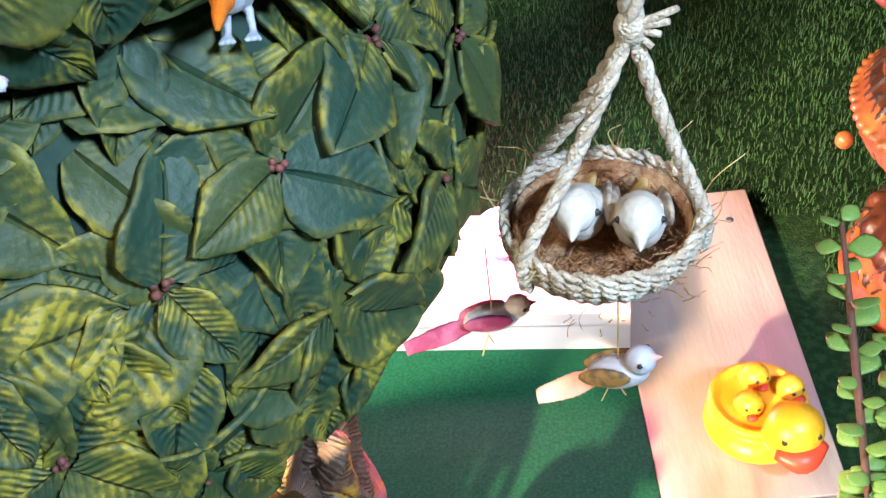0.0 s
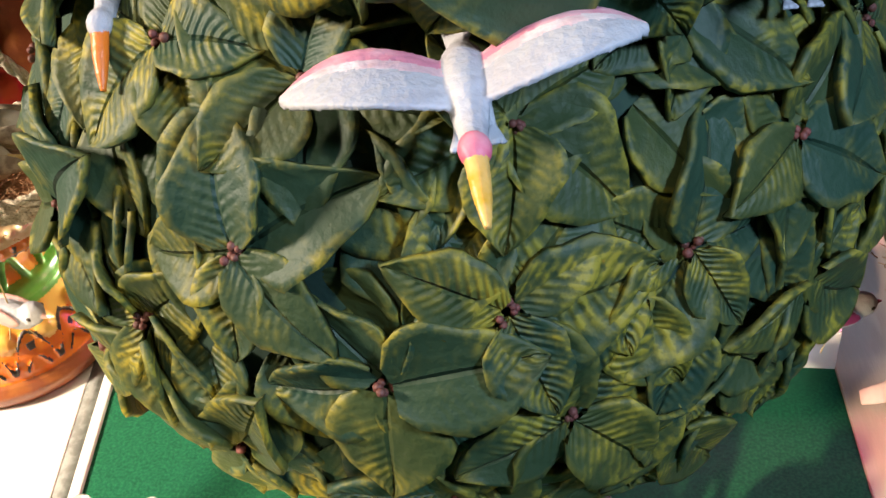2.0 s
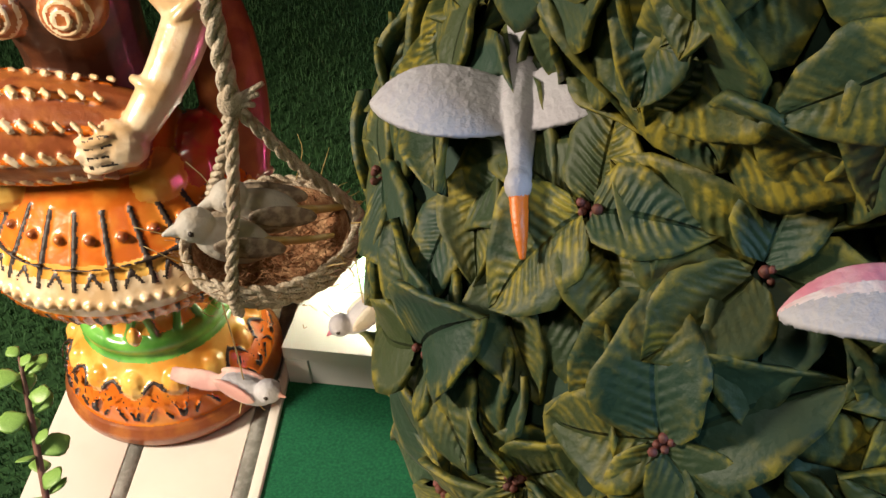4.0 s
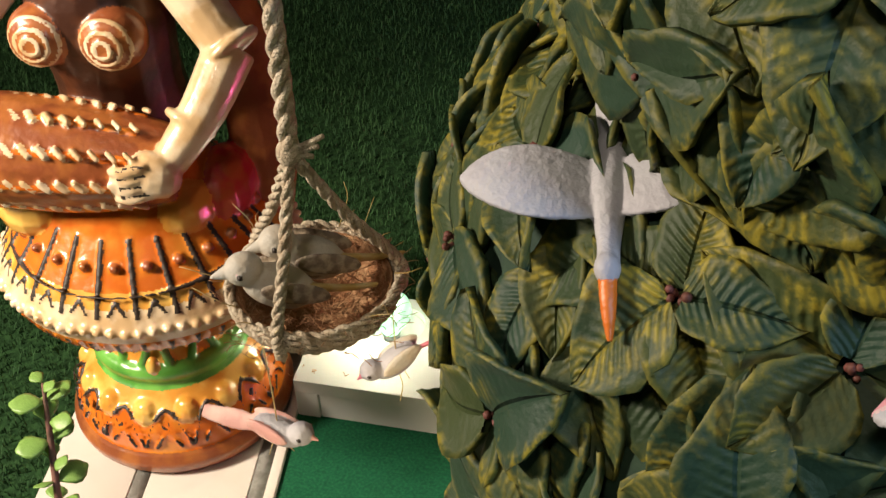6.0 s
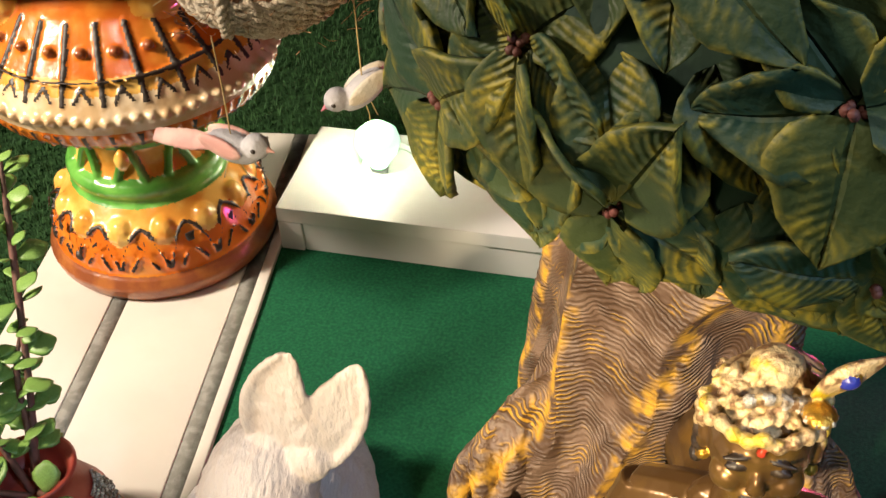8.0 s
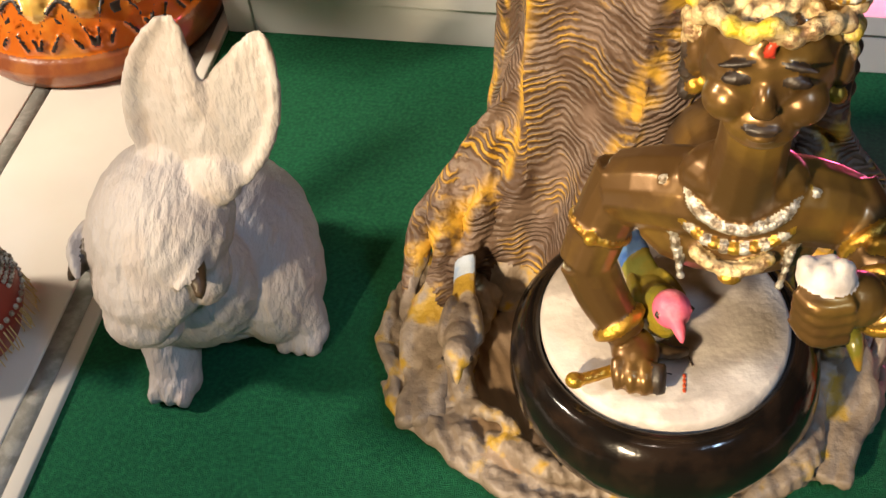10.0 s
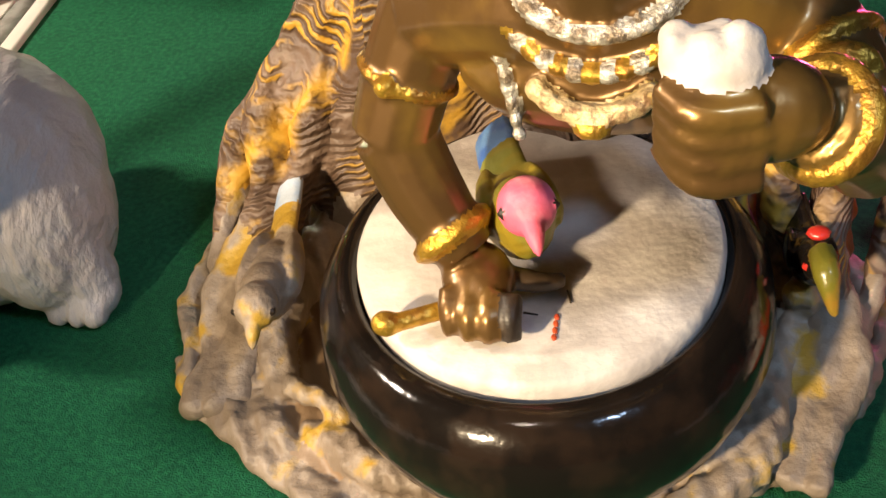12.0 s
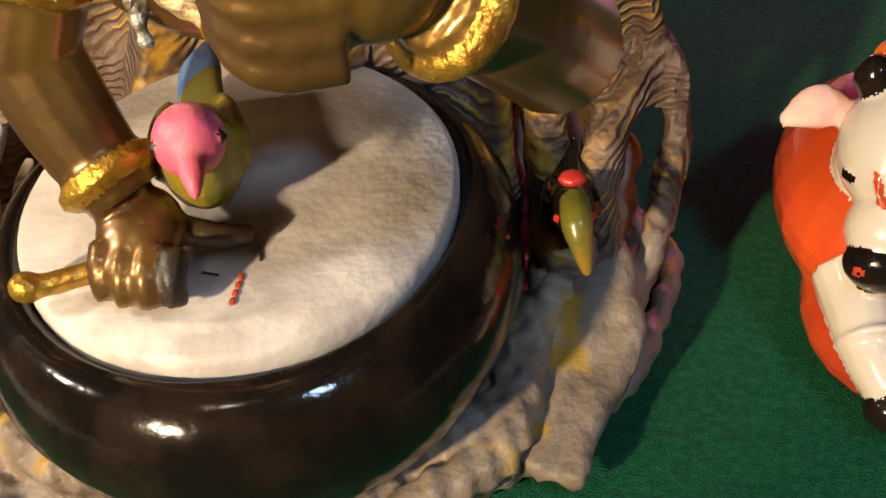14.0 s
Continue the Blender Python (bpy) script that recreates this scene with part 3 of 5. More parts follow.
def tree_base():
    """The pond-like foot: a shallow dish rimmed by knotty roots."""
    bm = bmesh.new()
    lathe(bm, [(0.172, 0.0), (0.176, 0.008), (0.172, 0.018), (0.06, 0.020)], 48, (-0.018, 0.02, 0), mi=1, squash=(1.0, 0.90))
    rng = random.Random(4)
    for lane, thick in ((0.150, 0.0062), (0.166, 0.0085), (0.181, 0.0075), (0.190, 0.0055)):
        for k in range(8):
            a0 = radians(146 + k * 31 + rng.uniform(-8, 8))
            turn = radians(rng.uniform(34, 52))
            rr = [lane + rng.uniform(-0.008, 0.007) for _ in range(5)]
            zz = [0.010] + [rng.uniform(0.014, 0.030) * (1.0 if lane < 0.18 else 0.6) for _ in range(3)] + [0.009]
            pts = [(rr[j] * math.cos(a0 + turn * j / 4) - 0.018, 0.02 + 0.88 * rr[j] * math.sin(a0 + turn * j / 4), zz[j]) for j in range(5)]
            tube(bm, pts, [thick * 0.6, thick * rng.uniform(0.9, 1.2), thick, thick * rng.uniform(0.8, 1.1), thick * 0.5], 10, 36, ripple=0.12)
    # the stout root that climbs beside the pot, and the perch of the dark bird
    tube(bm, [(0.150, 0.080, 0.05), (0.138, 0.010, 0.040), (0.122, -0.040, 0.034), (0.118, -0.090, 0.026), (0.080, -0.128, 0.018)], [0.010, 0.013, 0.012, 0.011, 0.008], 12, 26, ripple=0.10)
    tube(bm, [(0.146, 0.070, 0.03), (0.140, 0.010, 0.045), (0.135, -0.010, 0.060), (0.136, -0.012, 0.066)], [0.014, 0.013, 0.010, 0.006], 12, 14, ripple=0.06)
    # the ridge under the pale bird
    tube(bm, [(-0.128, 0.060, 0.03), (-0.134, 0.010, 0.034), (-0.138, -0.040, 0.030), (-0.120, -0.080, 0.022)], [0.012, 0.015, 0.014, 0.008], 12, 20, ripple=0.08)
    return fuse(bm, 0.0021, 1, root_push)


part("trunk", tree_trunk(), ["bark", "clay"], tree, "ridged brown bark dry-brushed with ochre")
part("root_base", tree_base(), ["clay", "dish"], tree, "grey-brown moulded roots round a shallow dish")


def leaf_mesh(seed, curl, cup):
    """One thick pointed leaf: stalk at the origin, tip towards +y, unit length; its rim rolls up."""
    rng = random.Random(seed)
    bm = bmesh.new()
    uv = bm.loops.layers.uv.new("UVMap")
    rows, cols = 10, 10
    top, bot, tex = [], [], {}
    bend = rng.uniform(-0.16, 0.16)
    wide = rng.uniform(0.33, 0.41)
    for i in range(rows + 1):
        v = i / rows
        w = wide * math.sin(math.pi * (0.05 + 0.95 * v) ** 0.80) ** 0.82 * (1.06 - 0.22 * v) + 0.006 if i < rows else 0.006
        ra, rb = [], []
        for j in range(cols + 1):
            u = 2 * j / cols - 1
            wob = 1 + 0.08 * math.sin(8 * v + seed * 2 + (3 if u > 0 else 0)) + 0.04 * math.sin(19 * v + seed * 5 + (1 if u > 0 else 0))
            x = u * w * wob + bend * v * v
            z = cup * (abs(u) ** 1.8) * w * 1.3 - curl * v * v + 0.05 * math.sin(math.pi * v) - 0.05 * (1 - abs(u)) ** 5
            z += 0.045 * u * u * math.sin(6 * v + seed * 1.9 + (2 if u > 0 else 0)) + 0.12 * max(0, v - 0.7) * (seed % 3 - 1)
            if abs(u) > 0.75 or i == rows:
                z += 0.022
            a = bm.verts.new((x, v, z))
            b = bm.verts.new((x * 0.98, v * 0.99, z - 0.085))
            tex[a], tex[b] = (j / cols, v), (0.5 + 0.85 * (j / cols - 0.5), v * 0.82)
            ra.append(a)
            rb.append(b)
        top.append(ra)
        bot.append(rb)
    for i in range(rows):
        for j in range(cols):
            bm.faces.new((top[i][j], top[i][j + 1], top[i + 1][j + 1], top[i + 1][j]))
            bm.faces.new((bot[i][j], bot[i + 1][j], bot[i + 1][j + 1], bot[i][j + 1]))
        bm.faces.new((top[i][0], top[i + 1][0], bot[i + 1][0], bot[i][0]))
        bm.faces.new((top[i][cols], bot[i][cols], bot[i + 1][cols], top[i + 1][cols]))
    for j in range(cols):
        bm.faces.new((top[rows][j], top[rows][j + 1], bot[rows][j + 1], bot[rows][j]))
    for f in bm.faces:
        for lp in f.loops:
            lp[uv].uv = tex[lp.vert]
    return finish(bm, "leaf", ["leaf"])


LEAVES = [leaf_mesh(k, c, q) for k, (c, q) in enumerate(((0.14, 0.12), (0.22, 0.05), (0.26, 0.22), (0.10, -0.06), (0.20, 0.30), (0.16, -0.12), (0.30, 0.10), (0.12, 0.18)))]
M["pinkdot"] = mat("dull_pink", (0.19, 0.055, 0.045), 0.6, second=(0.13, 0.045, 0.03), scale=120, bump=0.3)


def crown_tier(centre, radii, name, low, known, spacing, size, seed, hem):
    """A domed tier: a dark core covered by rosettes of five leaves, with single leaves between them and along its hem."""
    bm = bmesh.new()
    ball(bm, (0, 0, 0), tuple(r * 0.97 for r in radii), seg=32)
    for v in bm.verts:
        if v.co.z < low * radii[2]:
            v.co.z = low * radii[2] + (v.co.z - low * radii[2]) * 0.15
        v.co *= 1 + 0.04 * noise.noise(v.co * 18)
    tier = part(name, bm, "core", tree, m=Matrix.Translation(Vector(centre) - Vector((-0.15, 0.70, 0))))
    rng = random.Random(seed)

    def put_leaf(p, n_out, along, length, lift):
        along = (along - n_out * along.dot(n_out)).normalized()
        side = along.cross(n_out).normalized()
        rot = Matrix((side, along, n_out)).transposed().to_4x4()
        ob = new("leaf", rng.choice(LEAVES))
        ob.parent = tier
        ob.matrix_basis = Matrix.Translation(p) @ rot @ Matrix.Rotation(radians(lift), 4, "X") @ Matrix.Rotation(radians(rng.uniform(-12, 12)), 4, "Y") @ Matrix.Diagonal((length * rng.uniform(0.92, 1.15), length, length * 0.8, 1))

    def on_dome(d):
        p = Vector(d[i] * radii[i] for i in range(3))
        return p, Vector(d[i] / radii[i] for i in range(3)).normalized()

    spots = []
    for w in known:
        d = Vector((w[i] - centre[i]) / radii[i] for i in range(3)).normalized()
        spots.append(on_dome(d))
    for _ in range(6000):
        z, a = rng.uniform(low + 0.04, 0.97), rng.uniform(0, 2 * math.pi)
        p, n_out = on_dome(Vector((math.sqrt(1 - z * z) * math.cos(a), math.sqrt(1 - z * z) * math.sin(a), z)))
        if all((p - q[0]).length > spacing for q in spots):
            spots.append((p, n_out))
    down = Vector((0, 0, -1))
    for p, n_out in spots:
        first = rng.uniform(0, 6.28)
        ref = n_out.orthogonal().normalized()
        level = rng.uniform(-0.005, 0.004)
        for k in range(5):
            a = first + k * 2 * math.pi / 5 + rng.uniform(-0.22, 0.22)
            along = ref * math.cos(a) + n_out.cross(ref) * math.sin(a)
            along = (along + 0.22 * (down - n_out * n_out.dot(down))).normalized()
            put_leaf(p + n_out * (level + (0.003 if k % 2 else -0.002)) + along * 0.003, n_out, along, size * rng.uniform(0.75, 1.18), rng.uniform(-4, 10))
        bm = bmesh.new()
        for _ in range(6):
            ball(bm, p + Vector((rng.uniform(-1, 1), rng.uniform(-1, 1), rng.uniform(-1, 1))) * 0.0040 + n_out * (level + 0.001), rng.uniform(0.0014, 0.0024), seg=8)
        part("blossom_centre", bm, "pinkdot", tier, "dull pink blossom centre")
    # single leaves that fill the hollows between the rosettes
    fills = []
    for _ in range(5000):
        z, a = rng.uniform(low + 0.02, 0.9), rng.uniform(0, 2 * math.pi)
        p, n_out = on_dome(Vector((math.sqrt(1 - z * z) * math.cos(a), math.sqrt(1 - z * z) * math.sin(a), z)))
        if all((p - q[0]).length > spacing * 0.40 for q in spots) and all((p - q).length > spacing * 0.38 for q in fills):
            fills.append(p)
            put_leaf(p - n_out * 0.007, n_out, Vector((rng.uniform(-0.9, 0.9), rng.uniform(-0.9, 0.9), -0.8)), size * rng.uniform(0.85, 1.1), rng.uniform(0, 10))
    for k in range(hem):
        a = 2 * math.pi * (k + rng.uniform(-0.3, 0.3)) / hem
        d = Vector((math.sqrt(1 - low * low) * math.cos(a), math.sqrt(1 - low * low) * math.sin(a), low + 0.03))
        p = on_dome(d)[0]
        n_out = Vector((d.x / radii[0], d.y / radii[1], -0.6)).normalized()
        put_leaf(p + Vector((0, 0, 0.018)), n_out, Vector((rng.uniform(-0.6, 0.6), rng.uniform(-0.4, 0.4), -1)), size * rng.uniform(0.75, 1.0), rng.uniform(-2, 12))
    return tier


crown_tier((-0.09, 0.65, 0.735), (0.230, 0.268, 0.235), "crown", -0.27,
           [(0.076, 0.480, 0.816), (0.037, 0.428, 0.795), (0.097, 0.466, 0.736), (-0.036, 0.382, 0.797), (-0.013, 0.385, 0.734), (-0.142, 0.420, 0.808),
            (-0.087, 0.360, 0.767), (-0.173, 0.473, 0.865), (-0.116, 0.440, 0.870), (-0.207, 0.426, 0.751)], 0.071, 0.057, 11, 60)
crown_tier((-0.05, 0.68, 0.965), (0.212, 0.268, 0.150), "crown_top", -0.30, [], 0.073, 0.060, 5, 42)


# ---- the butter pot and the statue ----
def butter_pot():
    ob = base("butter_pot", "glossy black round pot filled flat with cream plaster", "pot", pose(-0.133, 0.645, 0.018, 0, 0, 14))
    bm = bmesh.new()
    lathe(bm, [(0.068, 0.0), (0.086, 0.018), (0.099, 0.040), (0.1065, 0.062), (0.1045, 0.080), (0.096, 0.093), (0.088, 0.098), (0.084, 0.094), (0.083, 0.085), (0.02, 0.085)], 64, squash=(1.0, 1.12))
    part("pot_body", bm, "black", ob)
    bm = bmesh.new()
    lathe(bm, [(0.083, 0.0), (0.0835, 0.014), (0.081, 0.017), (0.04, 0.0175), (0.001, 0.018)], 64, (0, 0, 0.0865), squash=(1.0, 1.12))
    part("butter", bm, "cream", ob, "rough cream plaster filling")
    bm = bmesh.new()
    for k in range(4):
        ball(bm, (0.004 + 0.0006 * k, -0.068 + 0.004 * k, 0.1046), (0.0012, 0.0022, 0.0004), seg=8)
    part("red_mark", bm, "red", ob, "small dry red smear")
    bm = bmesh.new()
    tube(bm, [(-0.008, -0.052, 0.1047), (-0.002, -0.054, 0.1047)], [0.0006, 0.0004], 5, 2)
    tube(bm, [(0.012, -0.048, 0.1047), (0.011, -0.040, 0.1047)], [0.0005, 0.0004], 5, 2)
    part("scratch", bm, "dark", ob, "dark scratch")
    return ob


butter_pot()


def hoop(bm, c, r, axis, thick, mi, n=16):
    d = Vector(axis).normalized()
    s = d.orthogonal().normalized()
    u = d.cross(s)
    pts = [Vector(c) + (s * math.cos(2 * math.pi * k / n) + u * math.sin(2 * math.pi * k / n)) * r for k in range(n + 1)]
    return tube(bm, pts, [thick] * (n + 1), 6, 3 * n, mi=mi)


def child_statue():
    """A moulded bronze figure leaning over the pot; one plain mesh."""
    bm = bmesh.new()
    rng = random.Random(8)
    tube(bm, [(-0.014, 0.165, -0.03), (-0.012, 0.150, 0.03), (-0.006, 0.100, 0.085), (0.0, 0.045, 0.112), (0.006, -0.012, 0.130)], [0.05, 0.048, 0.042, 0.038, 0.030], 18, 14, flat=0.85)
    tube(bm, [(-0.058, 0.002, 0.126), (-0.03, -0.010, 0.138), (0.01, -0.018, 0.143), (0.045, -0.010, 0.138), (0.070, 0.0, 0.124)], [0.023, 0.026, 0.027, 0.026, 0.023], 14, 12)
    ball(bm, (0.010, -0.022, 0.162), (0.036, 0.022, 0.022))
    ball(bm, (0.004, -0.010, 0.112), (0.054, 0.028, 0.030), (35, 0, 0))
    tube(bm, [(0.008, -0.022, 0.145), (0.012, -0.034, 0.185), (0.015, -0.040, 0.222)], [0.024, 0.020, 0.019], 12, 6)
    H = Vector((0.016, -0.046, 0.259))
    S = 0.90
    def hb(c, r, m=None, seg=16, mi=0):
        ball(bm, H + S * Vector(c), S * r if isinstance(r, (int, float)) else [S * q for q in r], m, seg, mi)
    hb((0, 0, 0), (0.0375, 0.037, 0.044), (20, 0, 0))
    hb((0, -0.020, -0.026), (0.022, 0.019, 0.019))
    hb((0, -0.0375, -0.004), (0.0055, 0.007, 0.010), (-15, 0, 0))
    hb((0, -0.040, -0.010), (0.0075, 0.005, 0.004))
    for s in (-1, 1):
        hb((s * 0.019, -0.022, -0.013), (0.0145, 0.015, 0.014))
        hb((s * 0.0155, -0.0345, 0.0065), (0.0085, 0.0035, 0.0035), (0, s * 8, 0), 12, 4)
        hb((s * 0.0165, -0.0345, 0.0155), (0.0105, 0.003, 0.0018), (0, s * 10, 0), 12, 4)
        hb((s * 0.038, 0.004, -0.006), (0.007, 0.010, 0.013))
        hb((s * 0.038, 0.0, -0.024), 0.0055, None, 8, 2)
    hb((0, -0.0375, -0.0225), (0.0105, 0.0045, 0.0022), None, 12, 4)
    hb((0, -0.0375, -0.0275), (0.008, 0.005, 0.003), None, 12, 0)
    hb((0, -0.0362, 0.026), (0.0035, 0.0028, 0.0045), None, 8, 6)
    # hair with a band of curls, topknot, string of beads and a feather
    hb((0, 0.012, 0.030), (0.039, 0.037, 0.025), (15, 0, 0), 20, 1)
    for k in range(90):
        a, e = rng.uniform(0, 6.28), rng.uniform(0.05, 1.3)
        hb((math.cos(a) * math.cos(e) * 0.039, 0.012 + math.sin(a) * math.cos(e) * 0.037, 0.030 + math.sin(e) * 0.025), (rng.uniform(0.005, 0.010), rng.uniform(0.0025, 0.004), rng.uniform(0.0025, 0.004)), (rng.uniform(0, 180), rng.uniform(0, 180), rng.uniform(0, 180)), 8, 1)
    for k in range(13):
        a = math.pi * (1.0 + k / 12)
        hb((math.cos(a) * 0.041, 0.002 + math.sin(a) * 0.038, 0.036 + 0.003 * math.sin(k * 2.4)), (0.0075, 0.006, 0.0065), (0, 0, k * 30), 8, 1)
    for k in range(22):
        s = -1 if k % 2 else 1
        hb((s * (0.041 + 0.002 * math.sin(k)), 0.006 + 0.006 * (k % 3), 0.014 - 0.0045 * (k // 2)), (0.0065, 0.009, 0.006), None, 8, 1 if k < 8 else 4)
    hb((0.004, 0.016, 0.058), (0.020, 0.019, 0.016), None, 14, 1)
    for k in range(11):
        t = k / 10
        hb((-0.018 + 0.058 * t, -0.018 + 0.016 * t, 0.052 + 0.004 * math.sin(6 * t)), 0.0046 + 0.001 * (k % 2), None, 8, 3 if k % 2 else 1)
    lathe(bm, [(0.0105, 0.0), (0.0105, 0.004), (0.007, 0.007), (0.001, 0.008)], 16, H + S * Vector((0.034, -0.018, 0.050)), mi=2)
    for k in range(10):
        hb((0.034 + 0.0105 * math.cos(k * 0.628), -0.018 + 0.0105 * math.sin(k * 0.628), 0.052), 0.0028, None, 6, 3)
    tube(bm, [H + S * Vector((0.030, -0.006, 0.056)), H + S * Vector((0.048, -0.002, 0.076)), H + S * Vector((0.072, 0.004, 0.092))], [0.007, 0.0155, 0.004], 14, 8, mi=1, flat=0.4)
    hb((0.0485, -0.0085, 0.0785), (0.0095, 0.005, 0.0075), (0, -35, 0), 12, 2)
    hb((0.0490, -0.0115, 0.0795), (0.0070, 0.004, 0.0055), (0, -35, 0), 12, 5)
    # the arm that leans on the butter
    tube(bm, [(-0.056, 0.004, 0.134), (-0.070, -0.004, 0.104), (-0.080, -0.012, 0.074)], [0.0215, 0.0190, 0.0175], 14, 10)
    tube(bm, [(-0.080, -0.011, 0.076), (-0.068, -0.017, 0.050), (-0.052, -0.024, 0.026)], [0.0175, 0.0165, 0.0135], 14, 10)
    ball(bm, (-0.046, -0.030, 0.017), (0.0155, 0.018, 0.011), (15, 0, 25))
    for k in range(4):
        tube(bm, [(-0.055 + 0.0085 * k, -0.040, 0.018), (-0.054 + 0.0085 * k, -0.051 + 0.002 * abs(k - 1.5), 0.013), (-0.053 + 0.0085 * k, -0.054 + 0.002 * abs(k - 1.5), 0.004)], [0.0053, 0.005, 0.0042], 8, 6, mi=0 if k < 3 else 4)
    tube(bm, [(-0.033, -0.024, 0.013), (-0.022, -0.021, 0.009), (-0.014, -0.014, 0.005)], [0.0055, 0.0048, 0.0035], 8, 6, mi=4)
    # the arm that lifts a lump of butter
    tube(bm, [(0.066, 0.004, 0.132), (0.086, -0.018, 0.116), (0.099, -0.044, 0.104)], [0.0215, 0.0195, 0.0185], 14, 10)
    tube(bm, [(0.099, -0.043, 0.104), (0.093, -0.072, 0.128), (0.080, -0.097, 0.150)], [0.0185, 0.0165, 0.0130], 14, 10)
    ball(bm, (0.069, -0.104, 0.157), (0.0185, 0.015, 0.015), (0, 15, 30))
    for k in range(4):
        tube(bm, [(0.068, -0.116, 0.165 - 0.007 * k), (0.052, -0.122, 0.166 - 0.007 * k), (0.041, -0.115, 0.170 - 0.006 * k)], [0.0054, 0.0054, 0.0044], 8, 6)
    ball(bm, (0.054, -0.108, 0.174), (0.0150, 0.0120, 0.0095), mi=7)
    for k in range(9):
        ball(bm, (0.054 + rng.uniform(-0.010, 0.010), -0.109 + rng.uniform(-0.008, 0.008), 0.179 + rng.uniform(-0.003, 0.003)), rng.uniform(0.003, 0.0055), seg=8, mi=7)
    # bangles, armlets, necklaces
    hoop(bm, (-0.072, -0.005, 0.099), 0.0192, (-0.40, -0.25, -1), 0.0022, 2)
    ball(bm, (-0.075, -0.025, 0.105), 0.0045, seg=8, mi=2)
    hoop(bm, (-0.0575, -0.021, 0.032), 0.0148, (0.6, -0.35, -0.7), 0.0048, 2)
    hoop(bm, (0.083, -0.092, 0.146), 0.0150, (-0.5, -0.75, 0.6), 0.0045, 2)
    hoop(bm, (0.084, -0.015, 0.118), 0.0200, (0.6, -0.7, -0.4), 0.0030, 2)
    ball(bm, (0.090, -0.032, 0.128), (0.012, 0.006, 0.008), seg=10, mi=2)
    for k in range(21):
        a = math.pi * (k / 20) + math.pi
        s = abs(math.sin(a))
        ball(bm, (0.010 + 0.029 * math.cos(a), -0.028 + 0.020 * math.sin(a), 0.160 - 0.016 * s), 0.0034, seg=8, mi=3)
        ball(bm, (0.009 + 0.036 * math.cos(a), -0.024 + 0.022 * math.sin(a), 0.158 - 0.030 * s), 0.0038, seg=8, mi=3 if k % 2 else 2)
        if 5 < k < 15:
            ball(bm, (0.008 + 0.034 * math.cos(a), -0.022 + 0.022 * math.sin(a), 0.148 - 0.038 * s), 0.0046, seg=8, mi=1)
    for s in (-1, 1):
        for k in range(12):
            ball(bm, (0.008 + s * (0.041 - 0.0012 * k), -0.026 - 0.0012 * k, 0.158 - 0.0055 * k), 0.0030, seg=8, mi=3)
    lathe(bm, [(0.007, 0), (0.007, 0.004), (0.003, 0.006), (0.001, 0.007)], 14, (0.008, -0.044, 0.104), mi=2)
    # flute under the palm
    tube(bm, [(-0.050, -0.034, 0.006), (-0.080, -0.052, 0.006)], [0.0042, 0.0042], 10, 3, mi=2)
    ball(bm, (-0.081, -0.0525, 0.007), (0.0065, 0.006, 0.0055), mi=2)
    return fuse(bm, 0.0016, 1)


STATUE = ["bronze", "pale_gold", "gold", "silver", "dark", "blue", "red", "cream"]
thing("child_statue", child_statue(), STATUE, "bronze painted child statue with gold ornaments over the pot", "statue", pose(-0.10, 0.622, 0.124))


# ---- moulded birds round the pot ----
def small_bird(bm, mi_body=0, mi_head=1, mi_tail=2, mi_beak=3, mi_eye=4, s=1.0, rise=0.0):
    """A plump bird that faces -y, its belly at z = 0; rise: how far it holds up its head."""
    ball(bm, (0, 0.0, 0.016 * s), (0.0112 * s, 0.024 * s, 0.0130 * s), (-22, 0, 0), 14, mi_body)
    ball(bm, (0, -0.010 * s, (0.022 + 0.4 * rise) * s), (0.0100 * s, 0.014 * s, 0.012 * s), (-40, 0, 0), 14, mi_body)
    ball(bm, (0, -0.022 * s, (0.031 + rise) * s), (0.0088 * s, 0.0098 * s, 0.0086 * s), None, 16, mi_head)
    tube(bm, [(0, -0.029 * s, (0.031 + rise) * s), (0, -0.035 * s, (0.029 + rise) * s), (0, -0.039 * s, (0.026 + rise) * s)], [0.0040 * s, 0.0028 * s, 0.0009 * s], 8, 5, mi=mi_beak)
    tube(bm, [(0, 0.015 * s, 0.014 * s), (0, 0.032 * s, 0.013 * s), (0, 0.050 * s, 0.013 * s)], [0.010 * s, 0.0092 * s, 0.0085 * s], 12, 6, mi=mi_body, flat=0.45)
    tube(bm, [(0, 0.036 * s, 0.0132 * s), (0, 0.050 * s, 0.0132 * s)], [0.0094 * s, 0.0088 * s], 12, 3, mi=mi_tail, flat=0.46)
    for q in (-1, 1):
        ball(bm, (q * 0.0080 * s, -0.026 * s, (0.033 + rise) * s), 0.0014 * s, seg=6, mi=mi_eye)
        ball(bm, (q * 0.0085 * s, 0.006 * s, 0.018 * s), (0.004 * s, 0.020 * s, 0.009 * s), (-16, 0, q * 8), 10, mi_body)
    return bm


